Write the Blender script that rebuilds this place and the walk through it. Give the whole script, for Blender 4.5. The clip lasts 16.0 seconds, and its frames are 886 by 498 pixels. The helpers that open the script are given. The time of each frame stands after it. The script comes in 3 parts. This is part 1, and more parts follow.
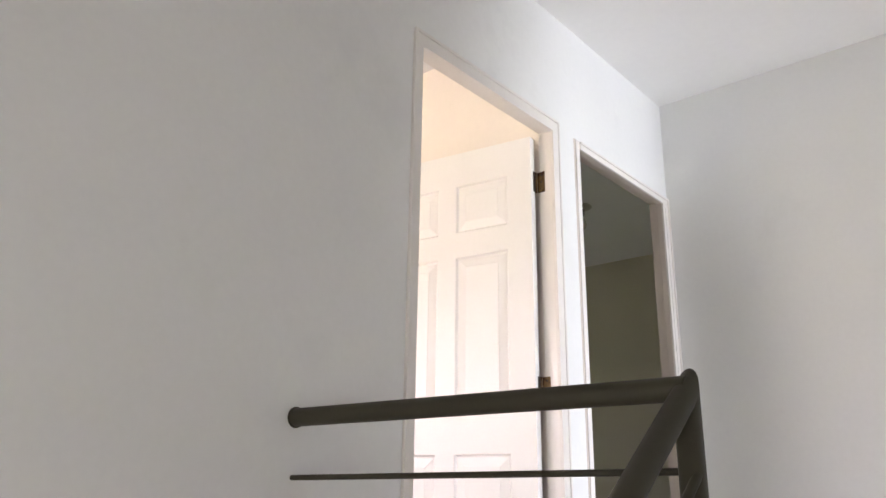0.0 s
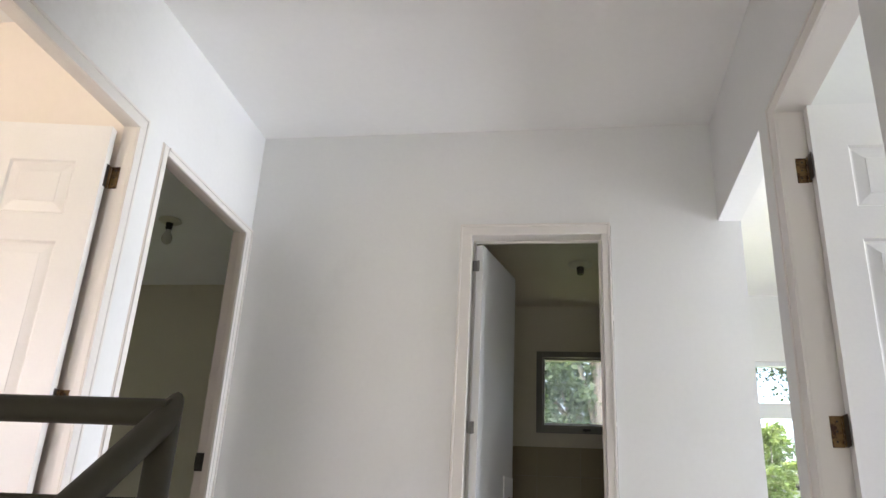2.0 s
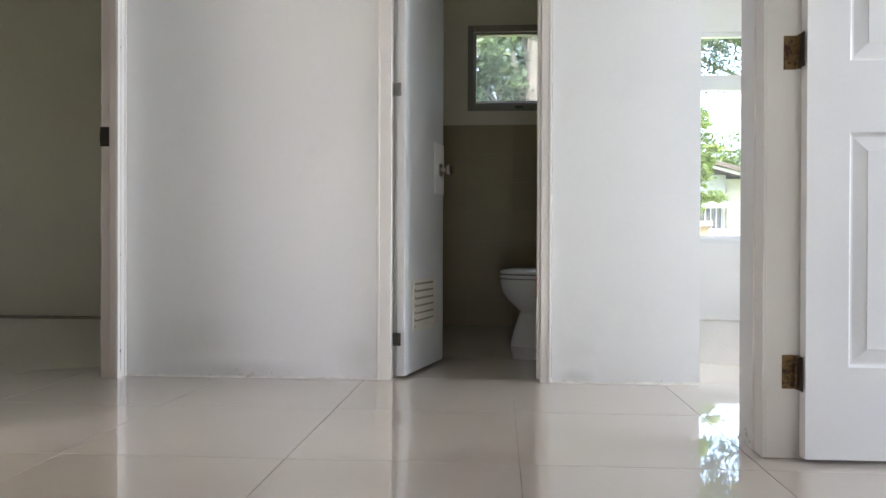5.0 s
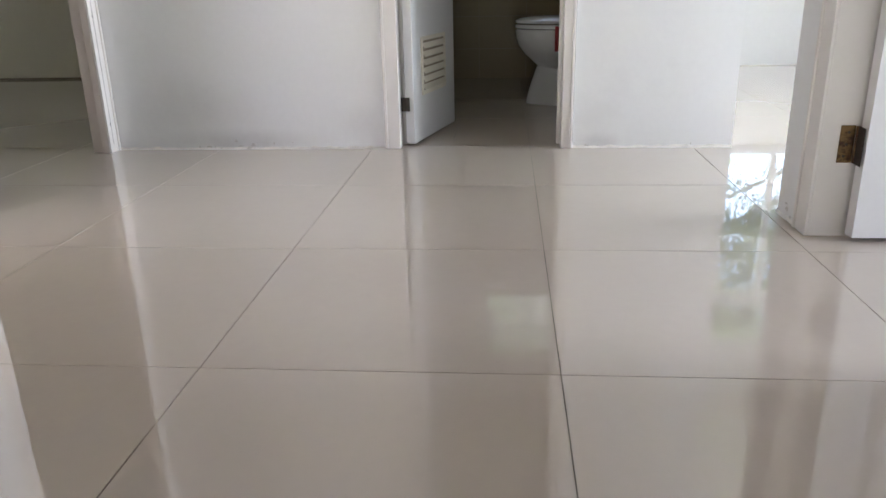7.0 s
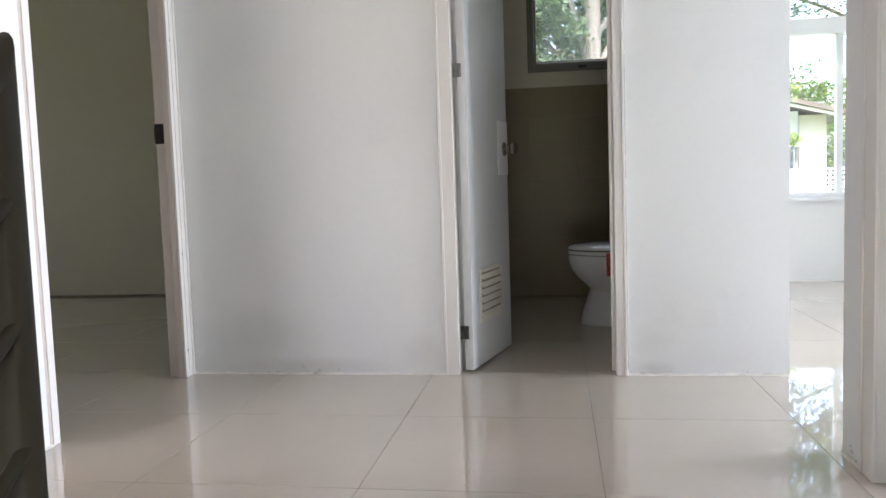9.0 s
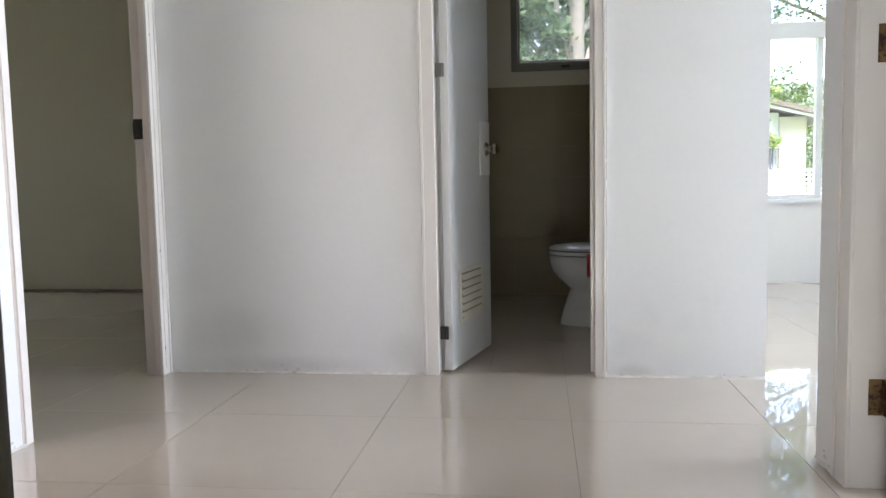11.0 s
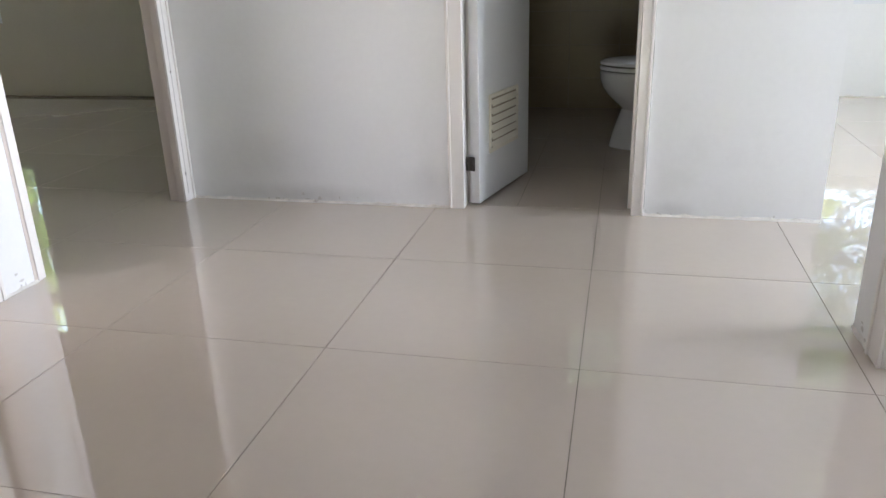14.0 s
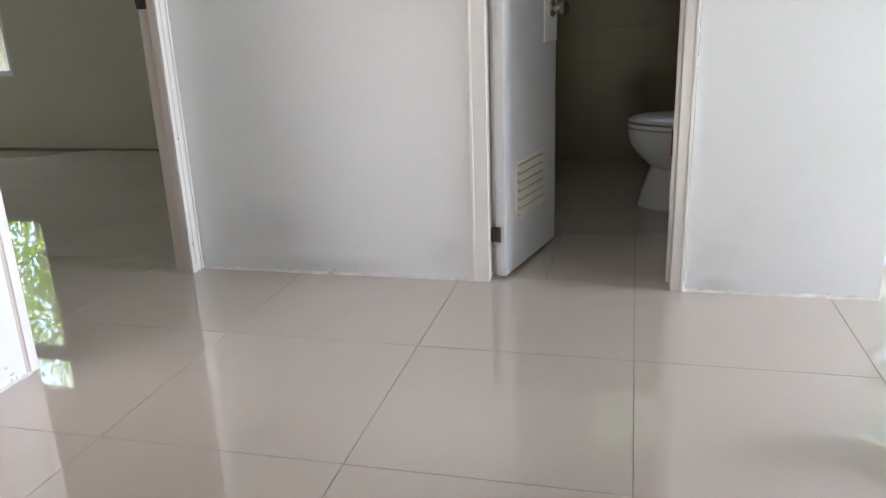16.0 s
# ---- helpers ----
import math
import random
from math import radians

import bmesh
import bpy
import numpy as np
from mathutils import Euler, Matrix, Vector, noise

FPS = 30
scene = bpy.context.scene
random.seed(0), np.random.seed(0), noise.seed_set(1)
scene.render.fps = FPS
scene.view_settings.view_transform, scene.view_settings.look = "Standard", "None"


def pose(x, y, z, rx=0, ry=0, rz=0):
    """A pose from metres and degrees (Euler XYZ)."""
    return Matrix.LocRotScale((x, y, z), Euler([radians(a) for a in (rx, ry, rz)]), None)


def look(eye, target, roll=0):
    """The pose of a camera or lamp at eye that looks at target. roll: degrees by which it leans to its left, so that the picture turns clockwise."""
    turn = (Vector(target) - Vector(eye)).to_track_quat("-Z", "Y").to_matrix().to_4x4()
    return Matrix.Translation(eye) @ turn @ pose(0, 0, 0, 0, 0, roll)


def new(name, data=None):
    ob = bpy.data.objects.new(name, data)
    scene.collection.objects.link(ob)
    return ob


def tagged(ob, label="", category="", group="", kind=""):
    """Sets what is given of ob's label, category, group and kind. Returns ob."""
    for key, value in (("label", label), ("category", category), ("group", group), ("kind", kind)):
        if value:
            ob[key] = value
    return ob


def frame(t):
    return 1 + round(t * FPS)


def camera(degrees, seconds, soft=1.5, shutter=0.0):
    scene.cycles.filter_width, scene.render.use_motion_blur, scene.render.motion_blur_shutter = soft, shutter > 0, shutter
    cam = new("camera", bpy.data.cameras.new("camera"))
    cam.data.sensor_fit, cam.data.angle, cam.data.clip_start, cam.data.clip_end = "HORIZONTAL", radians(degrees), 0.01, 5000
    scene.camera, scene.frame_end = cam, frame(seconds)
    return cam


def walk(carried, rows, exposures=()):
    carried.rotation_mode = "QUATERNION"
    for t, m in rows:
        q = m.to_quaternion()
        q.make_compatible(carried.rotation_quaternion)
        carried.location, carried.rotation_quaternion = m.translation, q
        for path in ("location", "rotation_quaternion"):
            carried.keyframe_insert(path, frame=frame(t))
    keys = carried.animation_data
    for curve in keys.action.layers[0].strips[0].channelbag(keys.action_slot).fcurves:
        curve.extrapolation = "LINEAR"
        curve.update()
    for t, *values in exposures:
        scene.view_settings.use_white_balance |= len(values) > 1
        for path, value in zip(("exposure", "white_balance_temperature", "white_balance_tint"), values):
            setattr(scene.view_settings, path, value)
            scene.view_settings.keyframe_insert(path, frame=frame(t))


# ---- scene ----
cam = camera(60.5, 16.0)
PATH = [
    (0, (0.352, -3.48, 0.707), (-0.887, -2.032, 1.316), 0.8),
    (0.5, (0.366, -3.484, 0.713), (-0.769, -1.982, 1.385), 2.3),
    (1, (0.386, -3.432, 0.717), (-0.473, -1.767, 1.414), 2.9),
    (1.5, (0.411, -3.381, 0.71), (-0.162, -1.602, 1.423), 3.1),
    (2, (0.45, -3.356, 0.707), (0.127, -1.52, 1.431), 3.1),
    (2.5, (0.476, -3.346, 0.719), (0.343, -1.477, 1.42), 2.8),
    (3, (0.495, -3.332, 0.698), (0.463, -1.434, 1.331), 2.4),
    (3.5, (0.489, -3.311, 0.666), (0.47, -1.376, 1.17), 1.8),
    (4, (0.472, -3.294, 0.633), (0.406, -1.324, 0.97), 1.1),
    (4.5, (0.45, -3.234, 0.586), (0.331, -1.244, 0.748), 0.6),
    (5, (0.439, -3.081, 0.554), (0.292, -1.086, 0.543), 0.2),
    (5.2, (0.442, -2.994, 0.569), (0.287, -1.002, 0.492), 0.0),
    (7.5, (0.396, -2.861, 0.617), (0.223, -1.0, -0.097), -1.7),
    (8, (0.399, -2.893, 0.642), (0.159, -1.019, -0.015), -2.0),
    (8.5, (0.381, -2.926, 0.689), (0.108, -1.007, 0.197), -1.8),
    (9, (0.396, -2.941, 0.736), (0.095, -0.97, 0.579), -1.9),
    (11.3, (0.405, -2.93, 0.754), (0.152, -0.954, 0.578), -1.1),
    (11.5, (0.413, -2.912, 0.744), (0.152, -0.941, 0.527), -1.2),
    (12, (0.461, -2.801, 0.754), (0.176, -0.846, 0.443), -1.0),
    (12.5, (0.536, -2.706, 0.837), (0.079, -0.826, 0.332), -0.2),
    (13, (0.544, -2.694, 0.826), (0.034, -0.895, 0.117), -1.2),
    (13.5, (0.536, -2.687, 0.83), (0.056, -0.901, 0.068), -1.7),
    (14, (0.553, -2.68, 0.849), (0.116, -0.856, 0.156), -1.7),
    (14.5, (0.561, -2.666, 0.843), (0.157, -0.815, 0.201), -1.6),
    (15, (0.548, -2.656, 0.86), (0.141, -0.794, 0.254), -1.5),
    (15.5, (0.526, -2.602, 0.849), (0.07, -0.744, 0.267), -1.9),
    (16, (0.463, -2.47, 0.925), (-0.007, -0.623, 0.318), -2.2),
]
walk(cam, [(t, look(eye, target, roll)) for t, eye, target, roll in PATH], [(0.0, 4.08, 6430, 17.5), (1.0, 4.03, 6430, 17.0), (2.0, 3.93, 6420, 16.0), (3.0, 3.98, 6380, 15.3), (5.0, 4.1, 6230, 14.3), (7.5, 4.27, 6220, 15.2), (8.5, 4.25, 6220, 15.2), (9.5, 4.12, 6220, 14.8), (12.5, 4.16, 6210, 14.6), (16.0, 4.2, 6210, 14.6)])

# ---------------------------------------------------------------- world, sun, window light
world = bpy.data.worlds.new("world")
scene.world = world
world.use_nodes = True
wn = world.node_tree
sky = wn.nodes.new("ShaderNodeTexSky")
sky.sky_type, sky.sun_disc = "NISHITA", False
sky.sun_elevation, sky.sun_rotation = radians(73.8), radians(211)
sky.air_density, sky.dust_density, sky.ozone_density = 1.0, 7.0, 0.6
wn.links.new(sky.outputs[0], wn.nodes["Background"].inputs["Color"])
wn.nodes["Background"].inputs["Strength"].default_value = 0.11


def lamp(name, kind, m, energy, color=(1, 1, 1), size=(1, 1), angle=0.5, spread=180):
    data = bpy.data.lights.new(name, kind)
    data.energy, data.color = energy, color
    if kind == "AREA":
        data.shape, data.size, data.size_y, data.spread = "RECTANGLE", size[0], size[1], radians(spread)
    else:
        data.angle = radians(angle)
    ob = new(name, data)
    ob.matrix_world = m
    return ob


lamp("sun", "SUN", look((-3, -5, 20), (0, 0, 0)), 0.5, (1.0, 0.97, 0.92), angle=1.0)
# area lamps for daylight and added fill, in assumed window openings out of sight
# added fill for the back wall and ceiling; its stair window is unseen
lamp("fill_light_stairs", "AREA", look((0.52, -5.78, -0.30), (-0.2, 0, 1.5)), 1.75, (1.0, 0.955, 0.91), (0.9, 1.1))
# added fill through an east window assumed for the bright room
lamp("fill_light_sala", "AREA", look((4.18, -0.2, 0.85), (0, -0.35, 1.25)), 4.5, (0.87, 0.935, 1.0), (1.05, 1.1), spread=120)
lamp("window_light_east", "AREA", look((4.18, -1.95, 1.4), (0, -1.4, 1.2)), 1.8, (0.94, 0.965, 1.0), (1.2, 1.35), spread=110)
lamp("window_light_cream_room", "AREA", look((-2.75, -3.88, 1.5), (-2.4, -0.4, 4.4)), 2.1, (1.0, 0.81, 0.70), (1.4, 1.1))
# added fill to lift the dim bedroom; its west opening is assumed
lamp("fill_light_dim_room", "AREA", look((-5.18, 0.65, 1.6), (0, 0.65, 1.6)), 0.09, (1.0, 0.97, 0.88), (0.3, 0.8))


# ---------------------------------------------------------------- materials
def mat(name, color, rough=0.5, vary=0.06, scale=3.0, fine=60.0, bump=0.02, metal=0.0, spec=0.5, stain=None, stain_at=0.62, stain_scale=5.0, random_amount=0.0, coat=0.0):
    """Painted, tiled or metal surface: colour drifts at a broad and a fine scale, with stains of their own shape and fine relief."""
    m = bpy.data.materials.new(name)
    m.use_nodes = True
    nt = m.node_tree
    N, L = nt.nodes, nt.links
    b = N["Principled BSDF"]
    tc = N.new("ShaderNodeTexCoord")
    n1, n2 = N.new("ShaderNodeTexNoise"), N.new("ShaderNodeTexNoise")
    n1.inputs["Scale"].default_value, n1.inputs["Detail"].default_value = scale, 3
    n2.inputs["Scale"].default_value, n2.inputs["Detail"].default_value = fine, 4
    geo = N.new("ShaderNodeNewGeometry")
    for n in (n1, n2):
        L.new(geo.outputs["Position"], n.inputs["Vector"])
    add = N.new("ShaderNodeMath")
    add.operation = "MULTIPLY_ADD"
    L.new(n1.outputs["Fac"], add.inputs[0])
    add.inputs[1].default_value = 0.7
    half = N.new("ShaderNodeMath")
    half.operation = "MULTIPLY"
    half.inputs[1].default_value = 0.3
    L.new(n2.outputs["Fac"], half.inputs[0])
    L.new(half.outputs[0], add.inputs[2])
    ramp = N.new("ShaderNodeValToRGB")
    lo = [c * (1 - vary) for c in color]
    hi = [min(1, c * (1 + vary)) for c in color]
    ramp.color_ramp.elements[0].position, ramp.color_ramp.elements[1].position = 0.3, 0.7
    ramp.color_ramp.elements[0].color, ramp.color_ramp.elements[1].color = (*lo, 1), (*hi, 1)
    L.new(add.outputs[0], ramp.inputs[0])
    out = ramp.outputs[0]
    if stain:
        n3 = N.new("ShaderNodeTexNoise")
        n3.inputs["Scale"].default_value, n3.inputs["Detail"].default_value, n3.inputs["Roughness"].default_value = stain_scale, 6, 0.65
        L.new(geo.outputs["Position"], n3.inputs["Vector"])
        r3 = N.new("ShaderNodeValToRGB")
        r3.color_ramp.elements[0].position, r3.color_ramp.elements[1].position = stain_at, stain_at + 0.12
        L.new(n3.outputs["Fac"], r3.inputs[0])
        mix = N.new("ShaderNodeMix")
        mix.data_type = "RGBA"
        L.new(r3.outputs[0], mix.inputs["Factor"])
        L.new(out, mix.inputs["A"])
        mix.inputs["B"].default_value = (*stain, 1)
        out = mix.outputs["Result"]
    if random_amount:
        info = N.new("ShaderNodeObjectInfo")
        hsv = N.new("ShaderNodeHueSaturation")
        mr = N.new("ShaderNodeMapRange")
        mr.inputs["To Min"].default_value, mr.inputs["To Max"].default_value = 1 - random_amount, 1 + random_amount
        L.new(info.outputs["Random"], mr.inputs["Value"])
        L.new(mr.outputs[0], hsv.inputs["Value"])
        L.new(out, hsv.inputs["Color"])
        out = hsv.outputs[0]
    L.new(out, b.inputs["Base Color"])
    b.inputs["Metallic"].default_value = metal
    b.inputs["Specular IOR Level"].default_value = spec
    b.inputs["Coat Weight"].default_value = coat
    rr = N.new("ShaderNodeMapRange")
    rr.inputs["To Min"].default_value, rr.inputs["To Max"].default_value = rough * 0.85, min(1, rough * 1.15)
    L.new(n1.outputs["Fac"], rr.inputs["Value"])
    L.new(rr.outputs[0], b.inputs["Roughness"])
    if bump:
        bp = N.new("ShaderNodeBump")
        bp.inputs["Strength"].default_value, bp.inputs["Distance"].default_value = bump, 0.01
        L.new(add.outputs[0], bp.inputs["Height"])
        L.new(bp.outputs[0], b.inputs["Normal"])
    return m


PAINT = mat("white_wall_paint", (0.79, 0.79, 0.785), 0.45, 0.035, 1.3, 45, 0.06, spec=0.35, stain=(0.755, 0.755, 0.748), stain_at=0.58, stain_scale=2.2)


def smudged(base, name, spots, dirt):
    """The same paint with a few soft, broken grimy patches: each spot is a centre and its half sizes."""
    m = base.copy()
    m.name = name
    N, L = m.node_tree.nodes, m.node_tree.links
    b = N["Principled BSDF"]
    geo = N.new("ShaderNodeNewGeometry")
    noise = N.new("ShaderNodeTexNoise")
    noise.inputs["Scale"].default_value, noise.inputs["Detail"].default_value, noise.inputs["Roughness"].default_value = 7.0, 7, 0.7
    L.new(geo.outputs["Position"], noise.inputs["Vector"])
    out = b.inputs["Base Color"].links[0].from_socket
    for at, half, strength in spots:
        mp = N.new("ShaderNodeMapping")
        mp.vector_type = "TEXTURE"
        mp.inputs["Location"].default_value, mp.inputs["Scale"].default_value = at, half
        L.new(geo.outputs["Position"], mp.inputs["Vector"])
        ln = N.new("ShaderNodeVectorMath")
        ln.operation = "LENGTH"
        L.new(mp.outputs[0], ln.inputs[0])
        mr = N.new("ShaderNodeMapRange")
        mr.interpolation_type = "SMOOTHSTEP"
        mr.inputs["From Min"].default_value, mr.inputs["From Max"].default_value = 1.0, 0.0
        L.new(ln.outputs["Value"], mr.inputs["Value"])
        mul = N.new("ShaderNodeMath")
        mul.operation = "MULTIPLY"
        L.new(mr.outputs[0], mul.inputs[0])
        L.new(noise.outputs["Fac"], mul.inputs[1])
        amt = N.new("ShaderNodeMath")
        amt.operation = "MULTIPLY"
        amt.inputs[1].default_value = strength
        L.new(mul.outputs[0], amt.inputs[0])
        mix = N.new("ShaderNodeMix")
        mix.data_type = "RGBA"
        L.new(amt.outputs[0], mix.inputs["Factor"])
        L.new(out, mix.inputs["A"])
        mix.inputs["B"].default_value = (*dirt, 1)
        out = mix.outputs["Result"]
    L.new(out, b.inputs["Base Color"])
    return m


DAMPWALL = smudged(PAINT, "white_wall_paint_with_damp", [((-0.82, 0, 0.17), (0.34, 1, 0.17), 0.40), ((-0.62, 0, 0.03), (0.45, 1, 0.06), 0.6), ((0.75, 0, 0.02), (0.10, 1, 0.05), 0.8), ((-0.14, 0, 0.10), (0.12, 1, 0.10), 0.35)], (0.40, 0.39, 0.37))
CREAM = mat("cream_wall_paint", (0.86, 0.80, 0.745), 0.5, 0.03, 1.5, 40, 0.05, spec=0.35)
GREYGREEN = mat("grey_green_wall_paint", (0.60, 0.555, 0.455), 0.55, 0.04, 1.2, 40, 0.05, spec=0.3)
CEIL = mat("white_ceiling_paint", (0.86, 0.855, 0.85), 0.7, 0.03, 0.9, 30, 0.05, spec=0.2)
TRIM = mat("white_gloss_trim_paint", (0.78, 0.745, 0.71), 0.30, 0.025, 5, 80, 0.05, stain=(0.72, 0.695, 0.665), stain_at=0.66, stain_scale=14)
PINKTRIM = mat("pinkish_grey_frame_lining", (0.60, 0.525, 0.475), 0.4, 0.04, 6, 80, 0.06, stain=(0.50, 0.43, 0.385), stain_at=0.62, stain_scale=12)
DOORPAINT = mat("white_door_paint", (0.83, 0.825, 0.815), 0.33, 0.03, 2.5, 90, 0.05)
BATHDOOR = mat("grey_white_plastic_door", (0.62, 0.625, 0.62), 0.35, 0.04, 3, 70, 0.02)
TILE = mat("polished_porcelain_tile", (0.56, 0.488, 0.422), 0.018, 0.03, 2.0, 35, 0.002, spec=1.0, random_amount=0.008, coat=0.5)
GROUT_AND_SHADE = mat("tile_grout_and_grille_shade", (0.30, 0.26, 0.20), 0.8, 0.2, 6, 40, 0.1)
GROUT = mat("dirty_grout", (0.20, 0.175, 0.15), 0.85, 0.5, 6, 40, 0.2)
WALLTILE = mat("beige_wall_tile", (0.25, 0.205, 0.115), 0.42, 0.06, 4, 40, 0.01, random_amount=0.03)
CAULK = mat("old_white_caulk", (0.72, 0.69, 0.64), 0.6, 0.2, 18, 90, 0.3, stain=(0.36, 0.32, 0.28), stain_at=0.60, stain_scale=16)
RAILPAINT = mat("olive_grey_rail_paint", (0.034, 0.029, 0.015), 0.6, 0.12, 12, 90, 0.06, spec=0.5)
RUST = mat("tarnished_brass", (0.19, 0.115, 0.045), 0.45, 0.35, 25, 120, 0.15, metal=0.6, stain=(0.05, 0.022, 0.012), stain_at=0.48, stain_scale=40)
DARKMETAL = mat("dark_bronze_metal", (0.05, 0.042, 0.036), 0.45, 0.25, 30, 120, 0.1, metal=0.6)
GREYHINGE = mat("grey_painted_hinge", (0.17, 0.165, 0.155), 0.5, 0.15, 30, 120, 0.1)
STEEL = mat("brushed_steel", (0.48, 0.43, 0.37), 0.22, 0.1, 20, 150, 0.02, metal=1.0)
PORCELAIN = mat("white_porcelain", (0.80, 0.80, 0.79), 0.12, 0.02, 3, 40, 0.0)
LOUVRE = mat("cream_plastic_grille", (0.70, 0.66, 0.56), 0.4, 0.06, 14, 90, 0.03)
SWITCH = mat("aged_switch_plastic", (0.55, 0.53, 0.46), 0.38, 0.05, 20, 90, 0.02)
SWITCHDARK = mat("switch_gap_and_lid_shade", (0.16, 0.15, 0.13), 0.6, 0.1)
ALU = mat("white_aluminium", (0.74, 0.76, 0.78), 0.35, 0.03, 6, 60, 0.02)
GREYALU = mat("grey_aluminium", (0.17, 0.16, 0.135), 0.45, 0.06, 8, 60, 0.02)
FROST = mat("frosted_lamp_glass", (0.62, 0.60, 0.55), 0.25, 0.03)
RED = mat("red_plastic", (0.45, 0.02, 0.025), 0.4, 0.1)
CONCRETE = mat("bare_concrete", (0.36, 0.345, 0.32), 0.8, 0.12, 3, 50, 0.25)
TANWALL = mat("tan_render", (0.52, 0.38, 0.25), 0.85, 0.1, 2, 40, 0.25)
HOUSEWALL = mat("beige_house_render", (0.42, 0.40, 0.33), 0.85, 0.06, 1, 30, 0.15)
HOUSEWHITE = mat("white_house_render", (0.56, 0.57, 0.56), 0.8, 0.05, 1, 30, 0.1)
ROOFM = mat("brown_roof_sheet", (0.10, 0.08, 0.065), 0.6, 0.15, 5, 40, 0.2)
GRASS = mat("rough_grass", (0.09, 0.13, 0.035), 0.95, 0.45, 0.6, 14, 0.6, stain=(0.16, 0.13, 0.08), stain_at=0.58, stain_scale=0.4)
BARK = mat("pale_bark", (0.22, 0.185, 0.16), 0.85, 0.2, 9, 60, 0.5)
DARKGLASS = mat("dark_window_glass", (0.16, 0.17, 0.19), 0.08, 0.1)


def leaf_mat(name, a, b, translucency=0.45):
    m = bpy.data.materials.new(name)
    m.use_nodes = True
    N, L = m.node_tree.nodes, m.node_tree.links
    p = N["Principled BSDF"]
    geo = N.new("ShaderNodeNewGeometry")
    ramp = N.new("ShaderNodeValToRGB")
    ramp.color_ramp.elements[0].color, ramp.color_ramp.elements[1].color = (*a, 1), (*b, 1)
    L.new(geo.outputs["Random Per Island"], ramp.inputs[0])
    L.new(ramp.outputs[0], p.inputs["Base Color"])
    p.inputs["Roughness"].default_value = 0.55
    t = N.new("ShaderNodeBsdfTranslucent")
    L.new(ramp.outputs[0], t.inputs["Color"])
    mx = N.new("ShaderNodeMixShader")
    mx.inputs[0].default_value = translucency
    L.new(p.outputs[0], mx.inputs[1])
    L.new(t.outputs[0], mx.inputs[2])
    L.new(mx.outputs[0], N["Material Output"].inputs["Surface"])
    return m


LEAFDARK = leaf_mat("dark_green_leaves", (0.05, 0.085, 0.04), (0.12, 0.165, 0.085))
LEAFLIGHT = leaf_mat("yellow_green_leaves", (0.10, 0.17, 0.035), (0.24, 0.30, 0.07), 0.5)
LEAFSUN = leaf_mat("sunlit_green_leaves", (0.16, 0.25, 0.05), (0.34, 0.40, 0.12), 0.55)

GLASS = bpy.data.materials.new("window_glass")
GLASS.use_nodes = True
_n = GLASS.node_tree.nodes
_g, _t, _m, _f = _n.new("ShaderNodeBsdfGlossy"), _n.new("ShaderNodeBsdfTransparent"), _n.new("ShaderNodeMixShader"), _n.new("ShaderNodeLayerWeight")
_g.inputs["Roughness"].default_value = 0.02
_t.inputs["Color"].default_value = (0.93, 0.96, 0.94, 1)
_f.inputs["Blend"].default_value = 0.5
_p, _q = _n.new("ShaderNodeMath"), _n.new("ShaderNodeMath")
_p.operation, _q.operation = "POWER", "MULTIPLY_ADD"
_p.inputs[1].default_value, _q.inputs[1].default_value, _q.inputs[2].default_value = 5.0, 0.92, 0.04
GLASS.node_tree.links.new(_f.outputs["Facing"], _p.inputs[0])
GLASS.node_tree.links.new(_p.outputs[0], _q.inputs[0])
GLASS.node_tree.links.new(_q.outputs[0], _m.inputs[0])
GLASS.node_tree.links.new(_t.outputs[0], _m.inputs[1])
GLASS.node_tree.links.new(_g.outputs[0], _m.inputs[2])
GLASS.node_tree.links.new(_m.outputs[0], _n["Material Output"].inputs["Surface"])


DUSTY = GLASS.copy()
DUSTY.name = "dusty_window_glass"
_n = DUSTY.node_tree.nodes
_d, _x = _n.new("ShaderNodeBsdfTranslucent"), _n.new("ShaderNodeMixShader")
_d.inputs["Color"].default_value = (0.75, 0.8, 0.76, 1)
_x.inputs[0].default_value = 0.04
_last = _n["Material Output"].inputs["Surface"].links[0].from_socket
DUSTY.node_tree.links.new(_last, _x.inputs[1])
DUSTY.node_tree.links.new(_d.outputs[0], _x.inputs[2])
DUSTY.node_tree.links.new(_x.outputs[0], _n["Material Output"].inputs["Surface"])


# ---------------------------------------------------------------- mesh tools
def part(name, bm, material, parent=None, label="", smooth=False):
    """One mesh object from a bmesh, under a thing or a part."""
    me = bpy.data.meshes.new(name)
    bmesh.ops.recalc_face_normals(bm, faces=bm.faces)
    if smooth:
        for f in bm.faces:
            f.smooth = True
    bm.to_mesh(me)
    bm.free()
    me.materials.append(material)
    ob = new(name, me)
    if smooth:
        me.set_sharp_from_angle(angle=radians(38))
    if parent is not None:
        ob.parent = parent
    if label:
        tagged(ob, label)
    return ob


def thing(name, at=(0, 0, 0), turn=0.0):
    ob = new(name)
    ob.matrix_world = pose(*at, 0, 0, turn)
    return ob


def add_box(bm, lo, hi, bevel=0.0):
    c = [(a + b) / 2 for a, b in zip(lo, hi)]
    s = [abs(b - a) for a, b in zip(lo, hi)]
    g = bmesh.ops.create_cube(bm, size=1, matrix=Matrix.Translation(c) @ Matrix.Diagonal((*s, 1)))
    if bevel:
        es = list({e for v in g["verts"] for e in v.link_edges})
        bmesh.ops.bevel(bm, geom=es, offset=bevel, segments=2, affect="EDGES", profile=0.6)
    return bm


